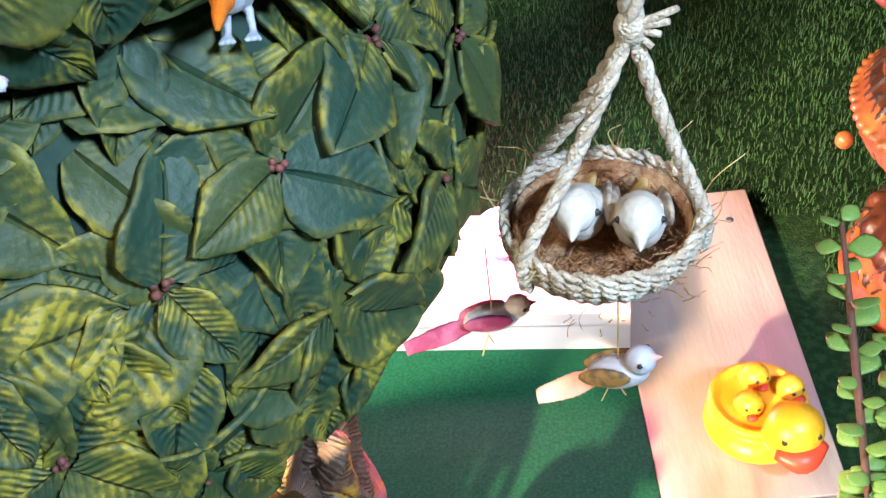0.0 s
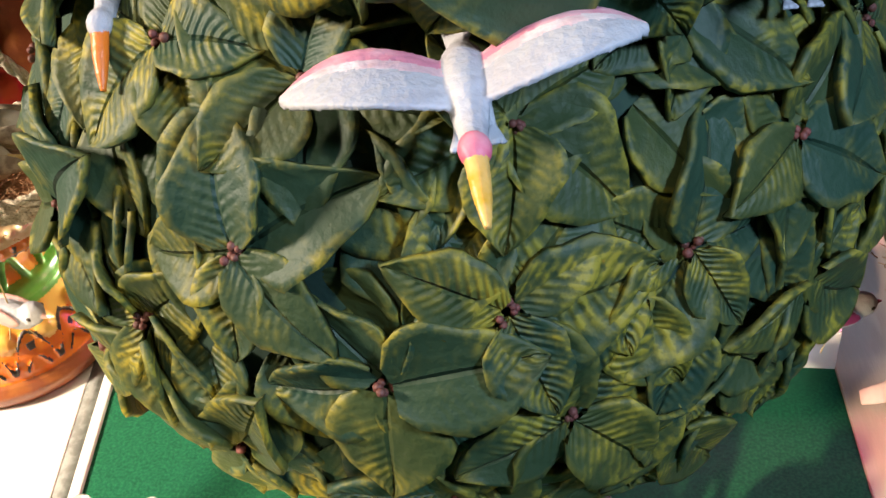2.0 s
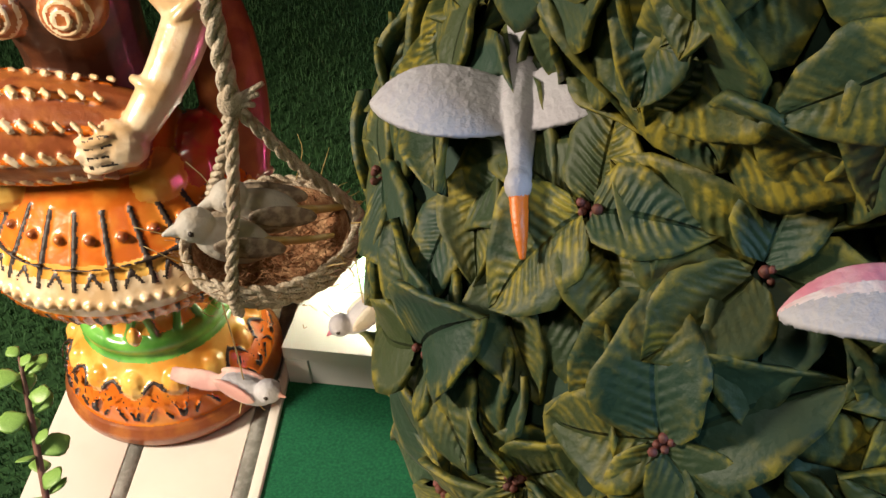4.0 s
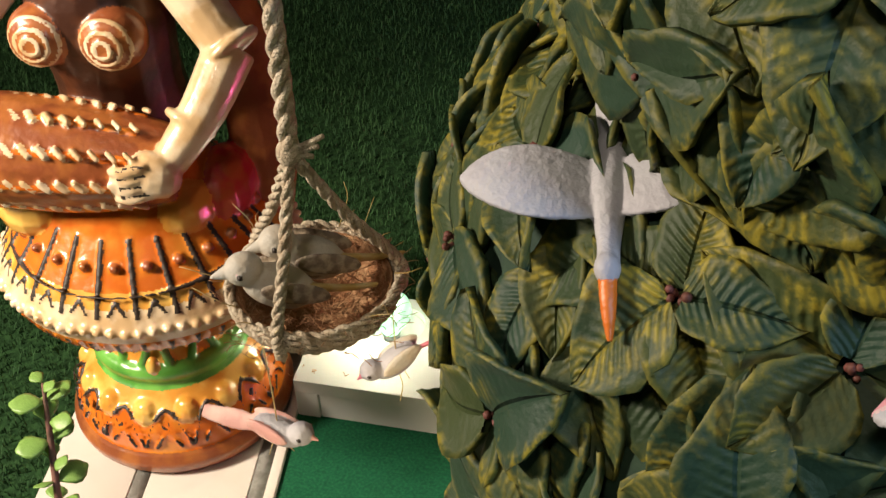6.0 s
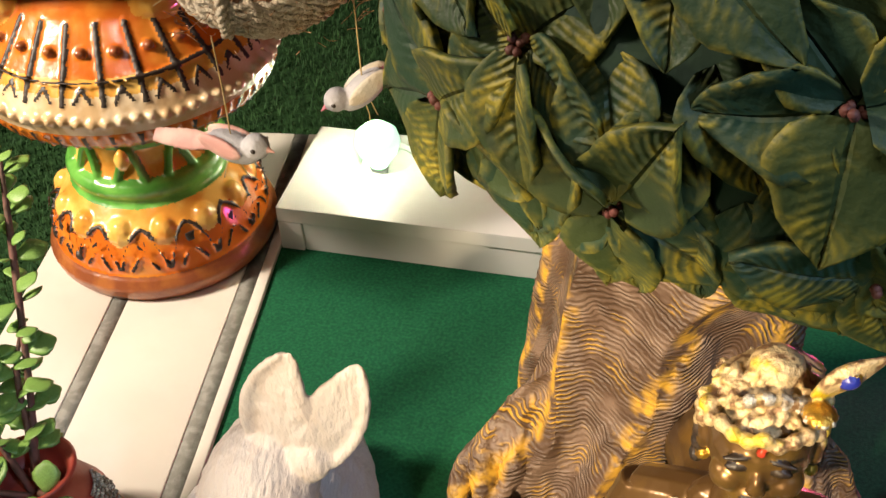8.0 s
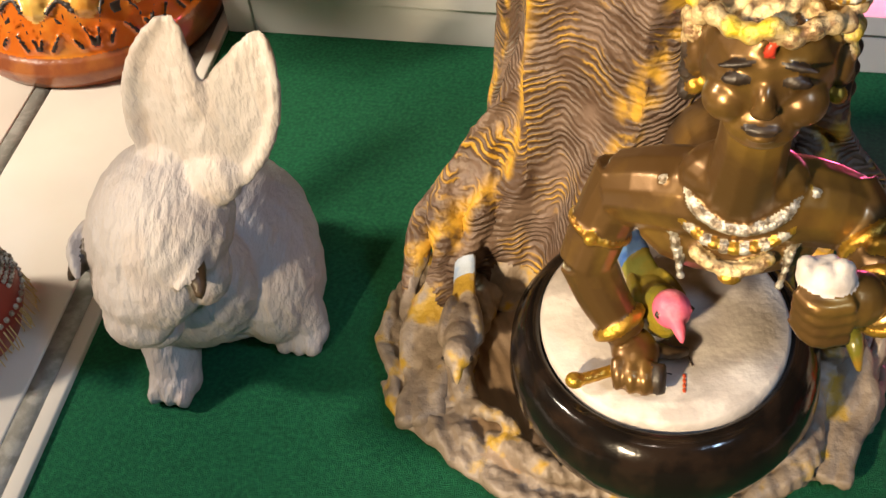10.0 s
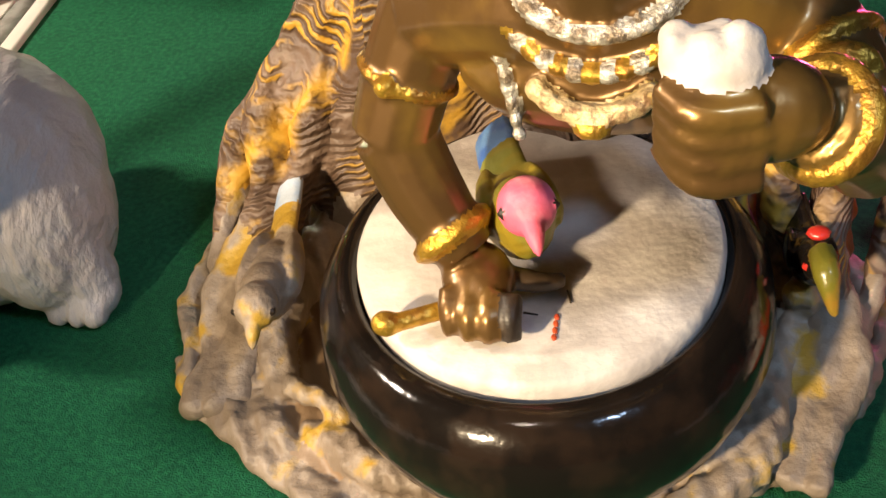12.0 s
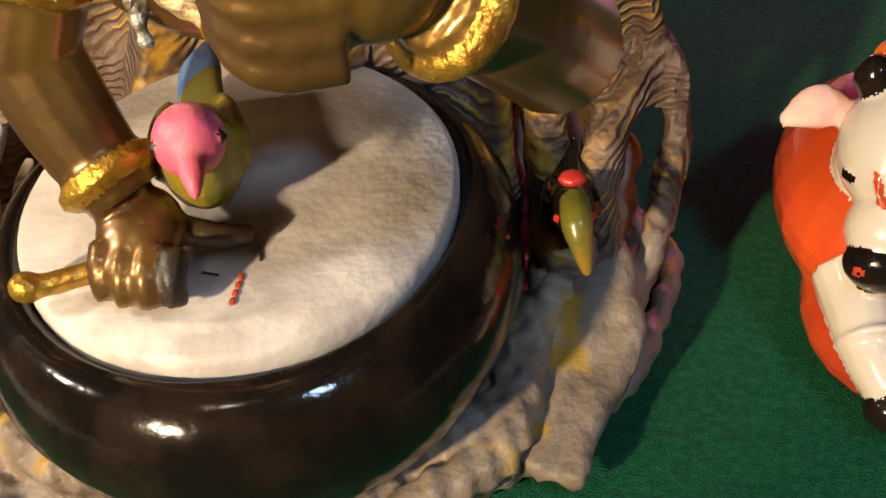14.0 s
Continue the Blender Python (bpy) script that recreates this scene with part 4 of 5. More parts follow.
M["blue_tail"] = mat("blue_tail", (0.05, 0.14, 0.45), 0.45, second=(0.12, 0.25, 0.5), scale=60)
M["paleblue"] = mat("pale_blue_tail", (0.35, 0.48, 0.72), 0.45, second=(0.5, 0.58, 0.72), scale=60)
thing("painted_bird", fuse(small_bird(bmesh.new(), s=1.4, rise=0.005), 0.0014, 1), ["greenbird", "pink", "blue_tail", "pink", "dark"], "pink-headed olive bird with blue tail standing on the butter", "bird figurine", pose(-0.137, 0.630, 0.1225, 0, 0, 23))
thing("painted_bird", fuse(small_bird(bmesh.new(), s=1.3), 0.0014, 1), ["clay", "clay", "paleblue", "clay", "dark"], "clay-coloured bird with a pale blue tail lying on the roots", "bird figurine", pose(-0.283, 0.665, 0.044, 15, 0, 10))
bm = small_bird(bmesh.new(), mi_beak=3, s=0.95)
tube(bm, [(0.0, -0.022, 0.038), (0.0, -0.036, 0.036), (0.003, -0.046, 0.020)], [0.006, 0.0062, 0.002], 10, 8, mi=3)
ball(bm, (0, -0.014, 0.042), (0.006, 0.005, 0.003), seg=8, mi=4)
M["olivebeak"] = mat("olive_beak", (0.18, 0.16, 0.02), 0.3, second=(0.30, 0.16, 0.02), scale=60, coat=0.4)
thing("painted_bird", fuse(bm, 0.0014, 1), ["black", "black", "black", "olivebeak", "red"], "glossy black big-billed bird standing among the roots", "bird figurine", pose(-0.014, 0.694, 0.064, 0, 0, 12))


# ---- rabbit ----
def fur_push(co, no):
    return 0.0010 * noise.noise(Vector((co.x * 160, co.y * 60, co.z * 60))) + 0.0006 * noise.noise(Vector((co.x * 420, co.y * 140, co.z * 140)))


def rabbit():
    bm = bmesh.new()
    # haunches and chest
    ball(bm, (0.002, 0.040, 0.078), (0.080, 0.082, 0.078))
    ball(bm, (0.052, 0.030, 0.062), (0.036, 0.054, 0.060))
    ball(bm, (-0.052, 0.010, 0.058), (0.034, 0.050, 0.056))
    ball(bm, (0.004, -0.020, 0.100), (0.056, 0.048, 0.070), (12, 0, 0))
    # head, sloping brow, muzzle, cheeks
    ball(bm, (0.026, -0.062, 0.196), (0.051, 0.062, 0.046), (38, 0, -10))
    ball(bm, (0.022, -0.085, 0.172), (0.041, 0.044, 0.036), (38, 0, -10))
    ball(bm, (0.016, -0.104, 0.146), (0.026, 0.024, 0.022))
    ball(bm, (0.016, -0.090, 0.122), (0.020, 0.018, 0.015))
    for q in (-1, 1):
        ball(bm, (0.022 + q * 0.034, -0.072, 0.165), (0.017, 0.024, 0.026))
        ball(bm, (0.022 + q * 0.043, -0.097, 0.186), (0.0065, 0.017, 0.0060), (38, 0, q * 24), 12, 1)
        tube(bm, [(0.020 + q * 0.036, -0.112, 0.184), (0.020 + q * 0.045, -0.094, 0.196), (0.020 + q * 0.044, -0.074, 0.200)], [0.003, 0.0045, 0.003], 8, 8)
    # broad ears, one edge of each folded forward
    for c, tilt, r, turn, fold in (((0.052, -0.052, 0.292), 17, (0.028, 0.0085, 0.074), -12, -1), ((0.094, -0.050, 0.284), 24, (0.026, 0.0085, 0.068), 16, 1)):
        spin = Euler((radians(2), radians(tilt), radians(turn))).to_matrix()
        blade = bmesh.ops.create_uvsphere(bm, u_segments=24, v_segments=16, radius=1.0)
        for v in blade["verts"]:
            h = v.co.z
            slim = 1 - 0.50 * max(0.0, h) ** 1.6 - 0.25 * max(0.0, -h)
            hollow = -0.35 * r[1] * (1 - v.co.x ** 2) if v.co.y < 0 else 0.0
            v.co = Vector(c) + spin @ Vector((v.co.x * r[0] * slim, v.co.y * r[1] - hollow, h * r[2]))
        edge = [Vector(c) + spin @ Vector((fold * r[0] * 0.93 * math.sin(a) * (1 - 0.4 * max(0.0, -math.cos(a)) ** 1.6), -0.005 * math.sin(a), -r[2] * 0.97 * math.cos(a))) for a in (0.35, 0.9, 1.5, 2.1, 2.8)]
        tube(bm, edge, [0.003, 0.0048, 0.0050, 0.004, 0.0025], 10, 16)
        foot = Vector(c) + spin @ Vector((0, 0, -r[2] * 0.8))
        ball(bm, foot, (0.019, 0.014, 0.022), (0, tilt, 0), 12)
    # forelegs and paws
    for pts in (((-0.030, -0.010, 0.085), (-0.022, -0.030, 0.045), (-0.014, -0.048, 0.016)), ((0.050, 0.020, 0.080), (0.064, 0.020, 0.040), (0.071, 0.020, 0.016))):
        tube(bm, pts, [0.032, 0.025, 0.020], 14, 8)
        e = Vector(pts[-1])
        ball(bm, e + Vector((0, -0.004, -0.001)), (0.022, 0.020, 0.0155))
        for k in (-1, 0, 1):
            ball(bm, e + Vector((k * 0.012, -0.017, -0.005)), (0.0070, 0.010, 0.009), seg=10)
    ball(bm, (0.0, 0.125, 0.040), (0.022, 0.02, 0.022))
    return fuse(bm, 0.0024, 1, fur_push)


thing("rabbit_statue", rabbit(), ["rabbit", "dark", "palepink"], "white painted resin rabbit with upright ears sitting on the felt", "rabbit figurine", pose(-0.495, 0.668, 0.0))


# ---- drummer figures ----
def drummer():
    """A glazed clay musician on a lotus foot, seated behind a barrel drum; one plain mesh."""
    bm = bmesh.new()
    T, B, Y, C, G, L, R = range(7)
    lathe(bm, [(0.136, 0.0, B), (0.143, 0.010, B), (0.146, 0.022, B), (0.140, 0.034, B), (0.136, 0.037, B), (0.135, 0.042, T), (0.130, 0.065, T), (0.118, 0.092, T), (0.100, 0.112, Y), (0.094, 0.118, G),
               (0.098, 0.124, G), (0.100, 0.134, G), (0.096, 0.142, G), (0.086, 0.146, G), (0.078, 0.160, Y), (0.076, 0.180, Y), (0.085, 0.205, G), (0.10, 0.225, Y), (0.12, 0.245, T), (0.05, 0.25, T)], 64)
    # lotus petals drawn round the foot
    for k in range(14):
        a = 2 * math.pi * k / 14
        def on(u, z):
            r = 0.137 - 0.30 * max(0, z - 0.06) ** 1.1 * 1.0 - (0.012 if z > 0.09 else 0.0)
            return (r * math.cos(a + u), r * math.sin(a + u), z)
        tube(bm, [on(-0.21, 0.048), on(-0.15, 0.075), on(0, 0.096), on(0.15, 0.075), on(0.21, 0.048)], [0.0016] * 5, 6, 12, mi=L)
        tube(bm, [on(-0.12, 0.046), on(0, 0.068), on(0.12, 0.046)], [0.0013] * 3, 6, 6, mi=L)
        ball(bm, [0.848 * v for v in on(0.225, 0.088)[:2]] + [0.084], (0.017, 0.017, 0.022), None, 10, Y)
        for q in (-0.03, 0, 0.03):
            tube(bm, [on(q, 0.075), on(q * 1.4, 0.090)], [0.0013, 0.0013], 5, 2, mi=L)
    for k in range(9):
        a = 2 * math.pi * k / 9
        tube(bm, [(0.088 * math.cos(a - 0.2), 0.088 * math.sin(a - 0.2), 0.145), (0.080 * math.cos(a), 0.080 * math.sin(a), 0.185), (0.088 * math.cos(a + 0.2), 0.088 * math.sin(a + 0.2), 0.145)], [0.005] * 3, 6, 8, mi=G)
    # the flared skirt
    c = (0.02, -0.035, 0.0)
    lathe(bm, [(0.10, 0.235, T), (0.150, 0.255, T), (0.166, 0.268, B), (0.172, 0.285, T), (0.176, 0.296, C), (0.174, 0.305, C), (0.162, 0.325, C), (0.150, 0.340, Y), (0.110, 0.385, T), (0.09, 0.42, T), (0.07, 0.45, T)], 72, c, squash=(1.0, 0.92))
    for k in range(72):
        a = 2 * math.pi * k / 72
        x, y = math.cos(a), 0.92 * math.sin(a)
        tube(bm, [(c[0] + 0.160 * x, c[1] + 0.160 * y, 0.260), (c[0] + 0.1725 * x, c[1] + 0.1725 * y, 0.282)], [0.0020, 0.0020], 5, 2, mi=L if k % 2 else T)
        ball(bm, (c[0] + 0.176 * x, c[1] + 0.176 * y, 0.302 + 0.002 * math.sin(k * 1.2)), (0.0062, 0.0062, 0.0055), None, 6, C)
    for k in range(24):
        a = 2 * math.pi * k / 24
        x, y = math.cos(a), 0.92 * math.sin(a)
        tube(bm, [(c[0] + 0.168 * x, c[1] + 0.168 * y, 0.316), (c[0] + 0.151 * x, c[1] + 0.151 * y, 0.340), (c[0] + 0.112 * x, c[1] + 0.112 * y, 0.384)], [0.0022, 0.0026, 0.0022], 6, 6, mi=L)
        for q in (-0.06, 0.06):
            x2, y2 = math.cos(a + 0.13 + q), 0.92 * math.sin(a + 0.13 + q)
            x3, y3 = math.cos(a + 0.13), 0.92 * math.sin(a + 0.13)
            tube(bm, [(c[0] + 0.167 * x2, c[1] + 0.167 * y2, 0.318), (c[0] + 0.158 * x3, c[1] + 0.158 * y3, 0.333)], [0.0014, 0.0014], 5, 2, mi=L)
        ball(bm, (c[0] + 0.135 * math.cos(a + 0.13), c[1] + 0.124 * math.sin(a + 0.13), 0.362), (0.006, 0.006, 0.005), None, 8, B)
    hoop(bm, (c[0], c[1], 0.341), 0.147, (0, 0.0, 1), 0.0018, L, 32)
    # knees, drum, arms, body
    ball(bm, (-0.075, -0.085, 0.385), (0.045, 0.042, 0.035), None, 14, Y)
    ball(bm, (0.085, -0.075, 0.385), (0.042, 0.042, 0.040), None, 14, Y)
    ball(bm, (0.12, -0.02, 0.375), (0.035, 0.06, 0.05), None, 14, R)
    tube(bm, [(-0.118, -0.100, 0.470), (-0.09, -0.100, 0.470), (0.0, -0.095, 0.462), (0.075, -0.088, 0.455), (0.10, -0.086, 0.452)], [0.050, 0.060, 0.058, 0.046, 0.038], 24, 14, mi=B)
    hoop(bm, (-0.112, -0.100, 0.470), 0.055, (1, 0.02, -0.05), 0.006, T, 20)
    for k, (q, w) in enumerate(((0.30, 0.1), (0.95, 0.0), (1.6, 0.06), (2.3, 0.0), (-0.4, 0.0))):
        for i in range(9):
            x = -0.075 + 0.018 * i
            r = 0.0595 - 0.0012 * max(0, i - 3) * 1.4
            tube(bm, [(x, -0.098 - r * math.sin(q - 0.1), 0.466 + r * math.cos(q - 0.1)), (x + 0.012, -0.098 - r * math.sin(q + 0.1), 0.466 + r * math.cos(q + 0.1))], [0.0035, 0.0035], 5, 2, mi=C)
        tube(bm, [(-0.085, -0.098 - 0.059 * math.sin(q), 0.466 + 0.059 * math.cos(q)), (0.0, -0.096 - 0.057 * math.sin(q), 0.462 + 0.057 * math.cos(q)), (0.07, -0.09 - 0.047 * math.sin(q), 0.456 + 0.047 * math.cos(q))], [0.004] * 3, 6, 8, mi=T)
    # brown torso in the darkest glaze, which has its shadow painted in
    tube(bm, [(0.01, 0.01, 0.40), (0.01, 0.01, 0.50), (0.01, 0.0, 0.60), (0.01, -0.005, 0.68)], [0.085, 0.068, 0.075, 0.045], 20, 12, mi=7)
    for q in (-1, 1):
        ball(bm, (0.01 + q * 0.038, -0.058, 0.585), (0.036, 0.032, 0.034), None, 18, B)
        for r, y in ((0.009, -0.0895), (0.018, -0.0860), (0.027, -0.0785)):
            hoop(bm, (0.01 + q * 0.038, y, 0.587), r, (0, -1, 0.1), 0.0017, C, 16)
    for q, hand in ((-1, (-0.135, -0.085, 0.475)), (1, (0.105, -0.115, 0.475))):
        sh, el = Vector((0.01 + q * 0.085, 0.0, 0.640)), Vector((0.01 + q * 0.150, -0.035, 0.565))
        h = Vector(hand)
        tube(bm, [sh, el], [0.030, 0.026], 14, 4, mi=C)
        tube(bm, [el, (el + h) / 2 + Vector((q * 0.006, -0.006, 0)), h], [0.027, 0.024, 0.019], 14, 6, mi=C)
        hoop(bm, el, 0.029, (q * 0.6, -0.3, -0.6), 0.006, C, 16)
        w = el * 0.35 + h * 0.65
        hoop(bm, w, 0.0235, h - el, 0.0055, C, 16)
        ball(bm, h + Vector((-q * 0.012, -0.014, -0.006)), (0.030, 0.022, 0.026), (0, 20 * q, 0), 12, C)
        for k in range(4):
            f0 = h + Vector((-q * 0.012, -0.026, 0.012 - 0.011 * k))
            tube(bm, [f0, f0 + Vector((-q * 0.022, -0.008, -0.003)), f0 + Vector((-q * 0.040, -0.002, -0.006))], [0.0065, 0.0065, 0.005], 8, 6, mi=C)
            tube(bm, [f0 + Vector((0, -0.0065, 0.005)), f0 + Vector((-q * 0.028, -0.0125, 0.002))], [0.0014, 0.0014], 5, 2, mi=L)
    tube(bm, [(0.01, 0.0, 0.68), (0.01, -0.005, 0.72)], [0.032, 0.030], 14, 4, mi=B)
    ball(bm, (0.01, -0.01, 0.775), (0.055, 0.058, 0.068), None, 18, B)
    ball(bm, (-0.155, -0.085, 0.262), 0.011, None, 10, C)
    ball(bm, (0.155, -0.085, 0.262), 0.011, None, 10, T)
    tube(bm, [(0.10, 0.06, 0.62), (0.14, 0.06, 0.50), (0.155, 0.03, 0.40), (0.165, 0.0, 0.33)], [0.03, 0.04, 0.04, 0.025], 14, 10, mi=B, flat=0.5)
    return fuse(bm, 0.0026, 0)


DRUM = ["terra", "terra2", "yellowglaze", "creamglaze", "greenglaze", "line", "redglaze", "darkglaze"]
# dark brown glaze, deepened to hold shadow in its colour
M["darkglaze"] = mat("shaded_brown_glaze", (0.05, 0.018, 0.01), 0.35, second=(0.09, 0.03, 0.012), scale=30, bump=0.2)
M["redglaze"] = mat("red_glaze", (0.55, 0.03, 0.04), 0.25, second=(0.5, 0.10, 0.03), scale=25, coat=0.6, bump=0.1)
musician = thing("clay_musician", drummer(), DRUM, "glazed orange clay drummer statue on a lotus foot", "statue", pose(-0.822, 1.120, 0.006, 0, 0, 4))
second = copy_thing(musician, pose(0.655, 1.235, -0.012, 0, 0, -18))
second.data = musician.data.copy()
# the copy's glazes are swapped for darker ones that hold its dim lighting
for k, key in enumerate(("terra2", "terra2", "darkglaze", "terra2", "darkglaze", "line", "darkglaze", "darkglaze")):
    second.data.materials[k] = M[key]
tagged(second, "dark red glazed clay musician statue standing on turf, dimness painted in", "statue")
bm = bmesh.new()
lathe(bm, [(0.001, -0.016), (0.004, -0.014), (0.008, -0.007), (0.008, 0.0), (0.005, 0.006), (0.0015, 0.010)], 16)
thing("amber_drop", bm, "yellowglaze", "amber glass drop hanging under the clay skirt", "ornament", pose(-0.735, 0.930, 0.268))


# ---- hanging nests ----
def rope_strand(bm, pts, r, n, twist=0.55, strands=3):
    """Laid rope: a few strands wound round each other along a curve."""
    line = spline(pts, n)
    for q in range(strands):
        path, side = [], None
        for k, p in enumerate(line):
            a, b = line[max(k - 1, 0)], line[min(k + 1, n)]
            d = Vector(b - a).normalized()
            side = d.orthogonal().normalized() if side is None else (side - d * side.dot(d)).normalized()
            u = d.cross(side)
            ang = k * twist + 2 * math.pi * q / strands
            path.append(Vector(p) + (side * math.cos(ang) + u * math.sin(ang)) * r * 0.55)
        tube(bm, path, [r * 0.6] * len(path), 6, len(path) - 1)
    return bm


def finch(name, m, wing, parent=None):
    bm = bmesh.new()
    ball(bm, (0, 0, 0.020), (0.0150, 0.029, 0.0165), (-32, 0, 0), 16, 0)
    ball(bm, (0, -0.022, 0.041), (0.0125, 0.0140, 0.0125), None, 14, 0)
    tube(bm, [(0, -0.030, 0.041), (0, -0.037, 0.040), (0, -0.046, 0.0385)], [0.0062, 0.0045, 0.001], 8, 5, mi=0)
    tube(bm, [(0, 0.018, 0.014), (0.0, 0.045, 0.006), (0, 0.070, 0.003)], [0.009, 0.008, 0.005], 8, 6, mi=2, flat=0.35)
    for q in (-1, 1):
        ball(bm, (q * 0.0125, -0.026, 0.043), 0.0020, None, 8, 3)
        ball(bm, (q * 0.0150, 0.010, 0.022), (0.0035, 0.028, 0.009), (-24, 0, q * 6), 12, 1)
    return thing(name, fuse(bm, 0.0013, 1), ["finch", wing, "straw", "line"], "cream artificial finch with grey wings in the nest", "bird figurine", m, group="finches in the nests")


def nest(at, radius, depth, knot, top, turn, seed, slings):
    rng = random.Random(seed)
    ob = base("hanging_nest", "round jute nest lined with brown coir hanging from rope", "nest", pose(*at, 0, 0, turn))
    bm = bmesh.new()
    rows = 9
    for k in range(rows):
        t = k / (rows - 1)
        r = radius * (0.45 + 0.55 * math.sin(math.pi / 2 * min(1, t * 1.15)))
        z = -depth + depth * t
        pts = [(r * math.cos(2 * math.pi * j / 40), r * math.sin(2 * math.pi * j / 40), z + 0.0012 * math.sin(j * 2.3 + k)) for j in range(41)]
        rope_strand(bm, pts, depth / rows * 0.72, 150, 0.8, 2)
    part("rope_wall", bm, "rope", ob)
    bm = bmesh.new()
    inner = [(radius * 0.90, -0.002), (radius * 0.86, -depth * 0.35), (radius * 0.70, -depth * 0.62), (radius * 0.4, -depth * 0.72), (0.002, -depth * 0.74)]
    outer = [(0.002, -depth * 1.02), (radius * 0.45, -depth), (radius * 0.8, -depth * 0.55), (radius * 0.93, -0.004)]
    lathe(bm, outer + inner, 40)
    lining = part("lining", bm, "fibre", ob, "brown coir lining")
    bm = bmesh.new()
    for _ in range(420):
        a, r = rng.uniform(0, 6.283), radius * math.sqrt(rng.uniform(0.02, 0.86))
        z = -depth * 0.70 + depth * 0.6 * (r / radius) ** 3
        p = Vector((r * math.cos(a), r * math.sin(a), z))
        d = Vector((rng.uniform(-1, 1), rng.uniform(-1, 1), rng.uniform(-0.1, 0.6))) * rng.uniform(0.008, 0.022)
        tube(bm, [p, p + d * 0.5 + Vector((rng.uniform(-1, 1), rng.uniform(-1, 1), rng.uniform(0, 1))) * 0.004, p + d], [0.0004] * 3, 3, 4)
    for _ in range(70):
        a = rng.uniform(0, 6.283)
        p = Vector((radius * math.cos(a), radius * math.sin(a), rng.uniform(-depth, 0.0)))
        d = Vector((math.cos(a), math.sin(a), rng.uniform(-0.3, 1.4))) * rng.uniform(0.004, 0.018)
        tube(bm, [p, p + d * 0.6 + Vector((rng.uniform(-1, 1), rng.uniform(-1, 1), 0)) * 0.003, p + d], [0.00032] * 3, 3, 4)
    tagged(part("loose_fibre", bm, "fibre", ob, "loose brown coir fibres"), kind="stuff")
    bm = bmesh.new()
    for _ in range(14):
        a = rng.uniform(0, 6.283)
        p = Vector((radius * 0.95 * math.cos(a), radius * 0.95 * math.sin(a), rng.uniform(-0.01, 0.004)))
        d = Vector((math.cos(a) * rng.uniform(0.2, 1), math.sin(a) * rng.uniform(0.2, 1), rng.uniform(0.1, 1.0))) * rng.uniform(0.02, 0.045)
        tube(bm, [p, p + d * 0.5 + Vector((rng.uniform(-1, 1), rng.uniform(-1, 1), rng.uniform(0, 1))) * 0.008, p + d], [0.0005, 0.0004, 0.0003], 4, 6)
    tagged(part("straw", bm, "straw", ob, "long dry straws sticking out"), kind="stuff")
    k = Vector(knot)
    turn_back = Matrix.Rotation(radians(-turn), 4, "Z")
    k = turn_back @ (k - Vector(at))
    tp = turn_back @ (Vector(top) - Vector(at))
    for a in slings:
        e = Vector((radius * 1.02 * math.cos(radians(a)), radius * 1.02 * math.sin(radians(a)), 0.0))
        low = e + Vector((0, 0, -depth * 0.55))
        bm = bmesh.new()
        rope_strand(bm, [low, e + Vector((0, 0, 0.003)), e.lerp(k, 0.5) + Vector((0, 0, -0.004)), k], 0.0042, 70, 0.5)
        part("sling_rope", bm, "rope", ob)
    bm = bmesh.new()
    rope_strand(bm, [k + Vector((0, 0, -0.006)), k.lerp(tp, 0.4), tp], 0.0062, 120, 0.42)
    ball(bm, k, (0.009, 0.008, 0.011))
    for q in range(4):
        tube(bm, [k, k + Vector((0.012 + 0.004 * q, -0.004, 0.008 * (q - 1)))], [0.003, 0.0018], 6, 3)
    part("hanging_rope", bm, "rope", ob, "thick plaited jute rope with a knot")
    return ob


nest((-0.443, 0.722, 0.618), 0.062, 0.040, (-0.438, 0.700, 0.744), (-0.425, 0.695, 1.25), 10, 1, (-105, 15, 142))
finch("finch", pose(-0.458, 0.694, 0.612, 0, 0, -62), "finchwing")
finch("finch", pose(-0.446, 0.728, 0.612, 0, 0, -58), "finchwing")
nest((0.206, 0.632, 0.655), 0.056, 0.040, (0.222, 0.640, 0.772), (0.226, 0.645, 1.25), -12, 2, (-126, 6, 142))
finch("finch", pose(0.194, 0.634, 0.634, 0, 0, -6), "finchwing")
finch("finch", pose(0.227, 0.626, 0.634, 0, 0, -2), "finchwing")


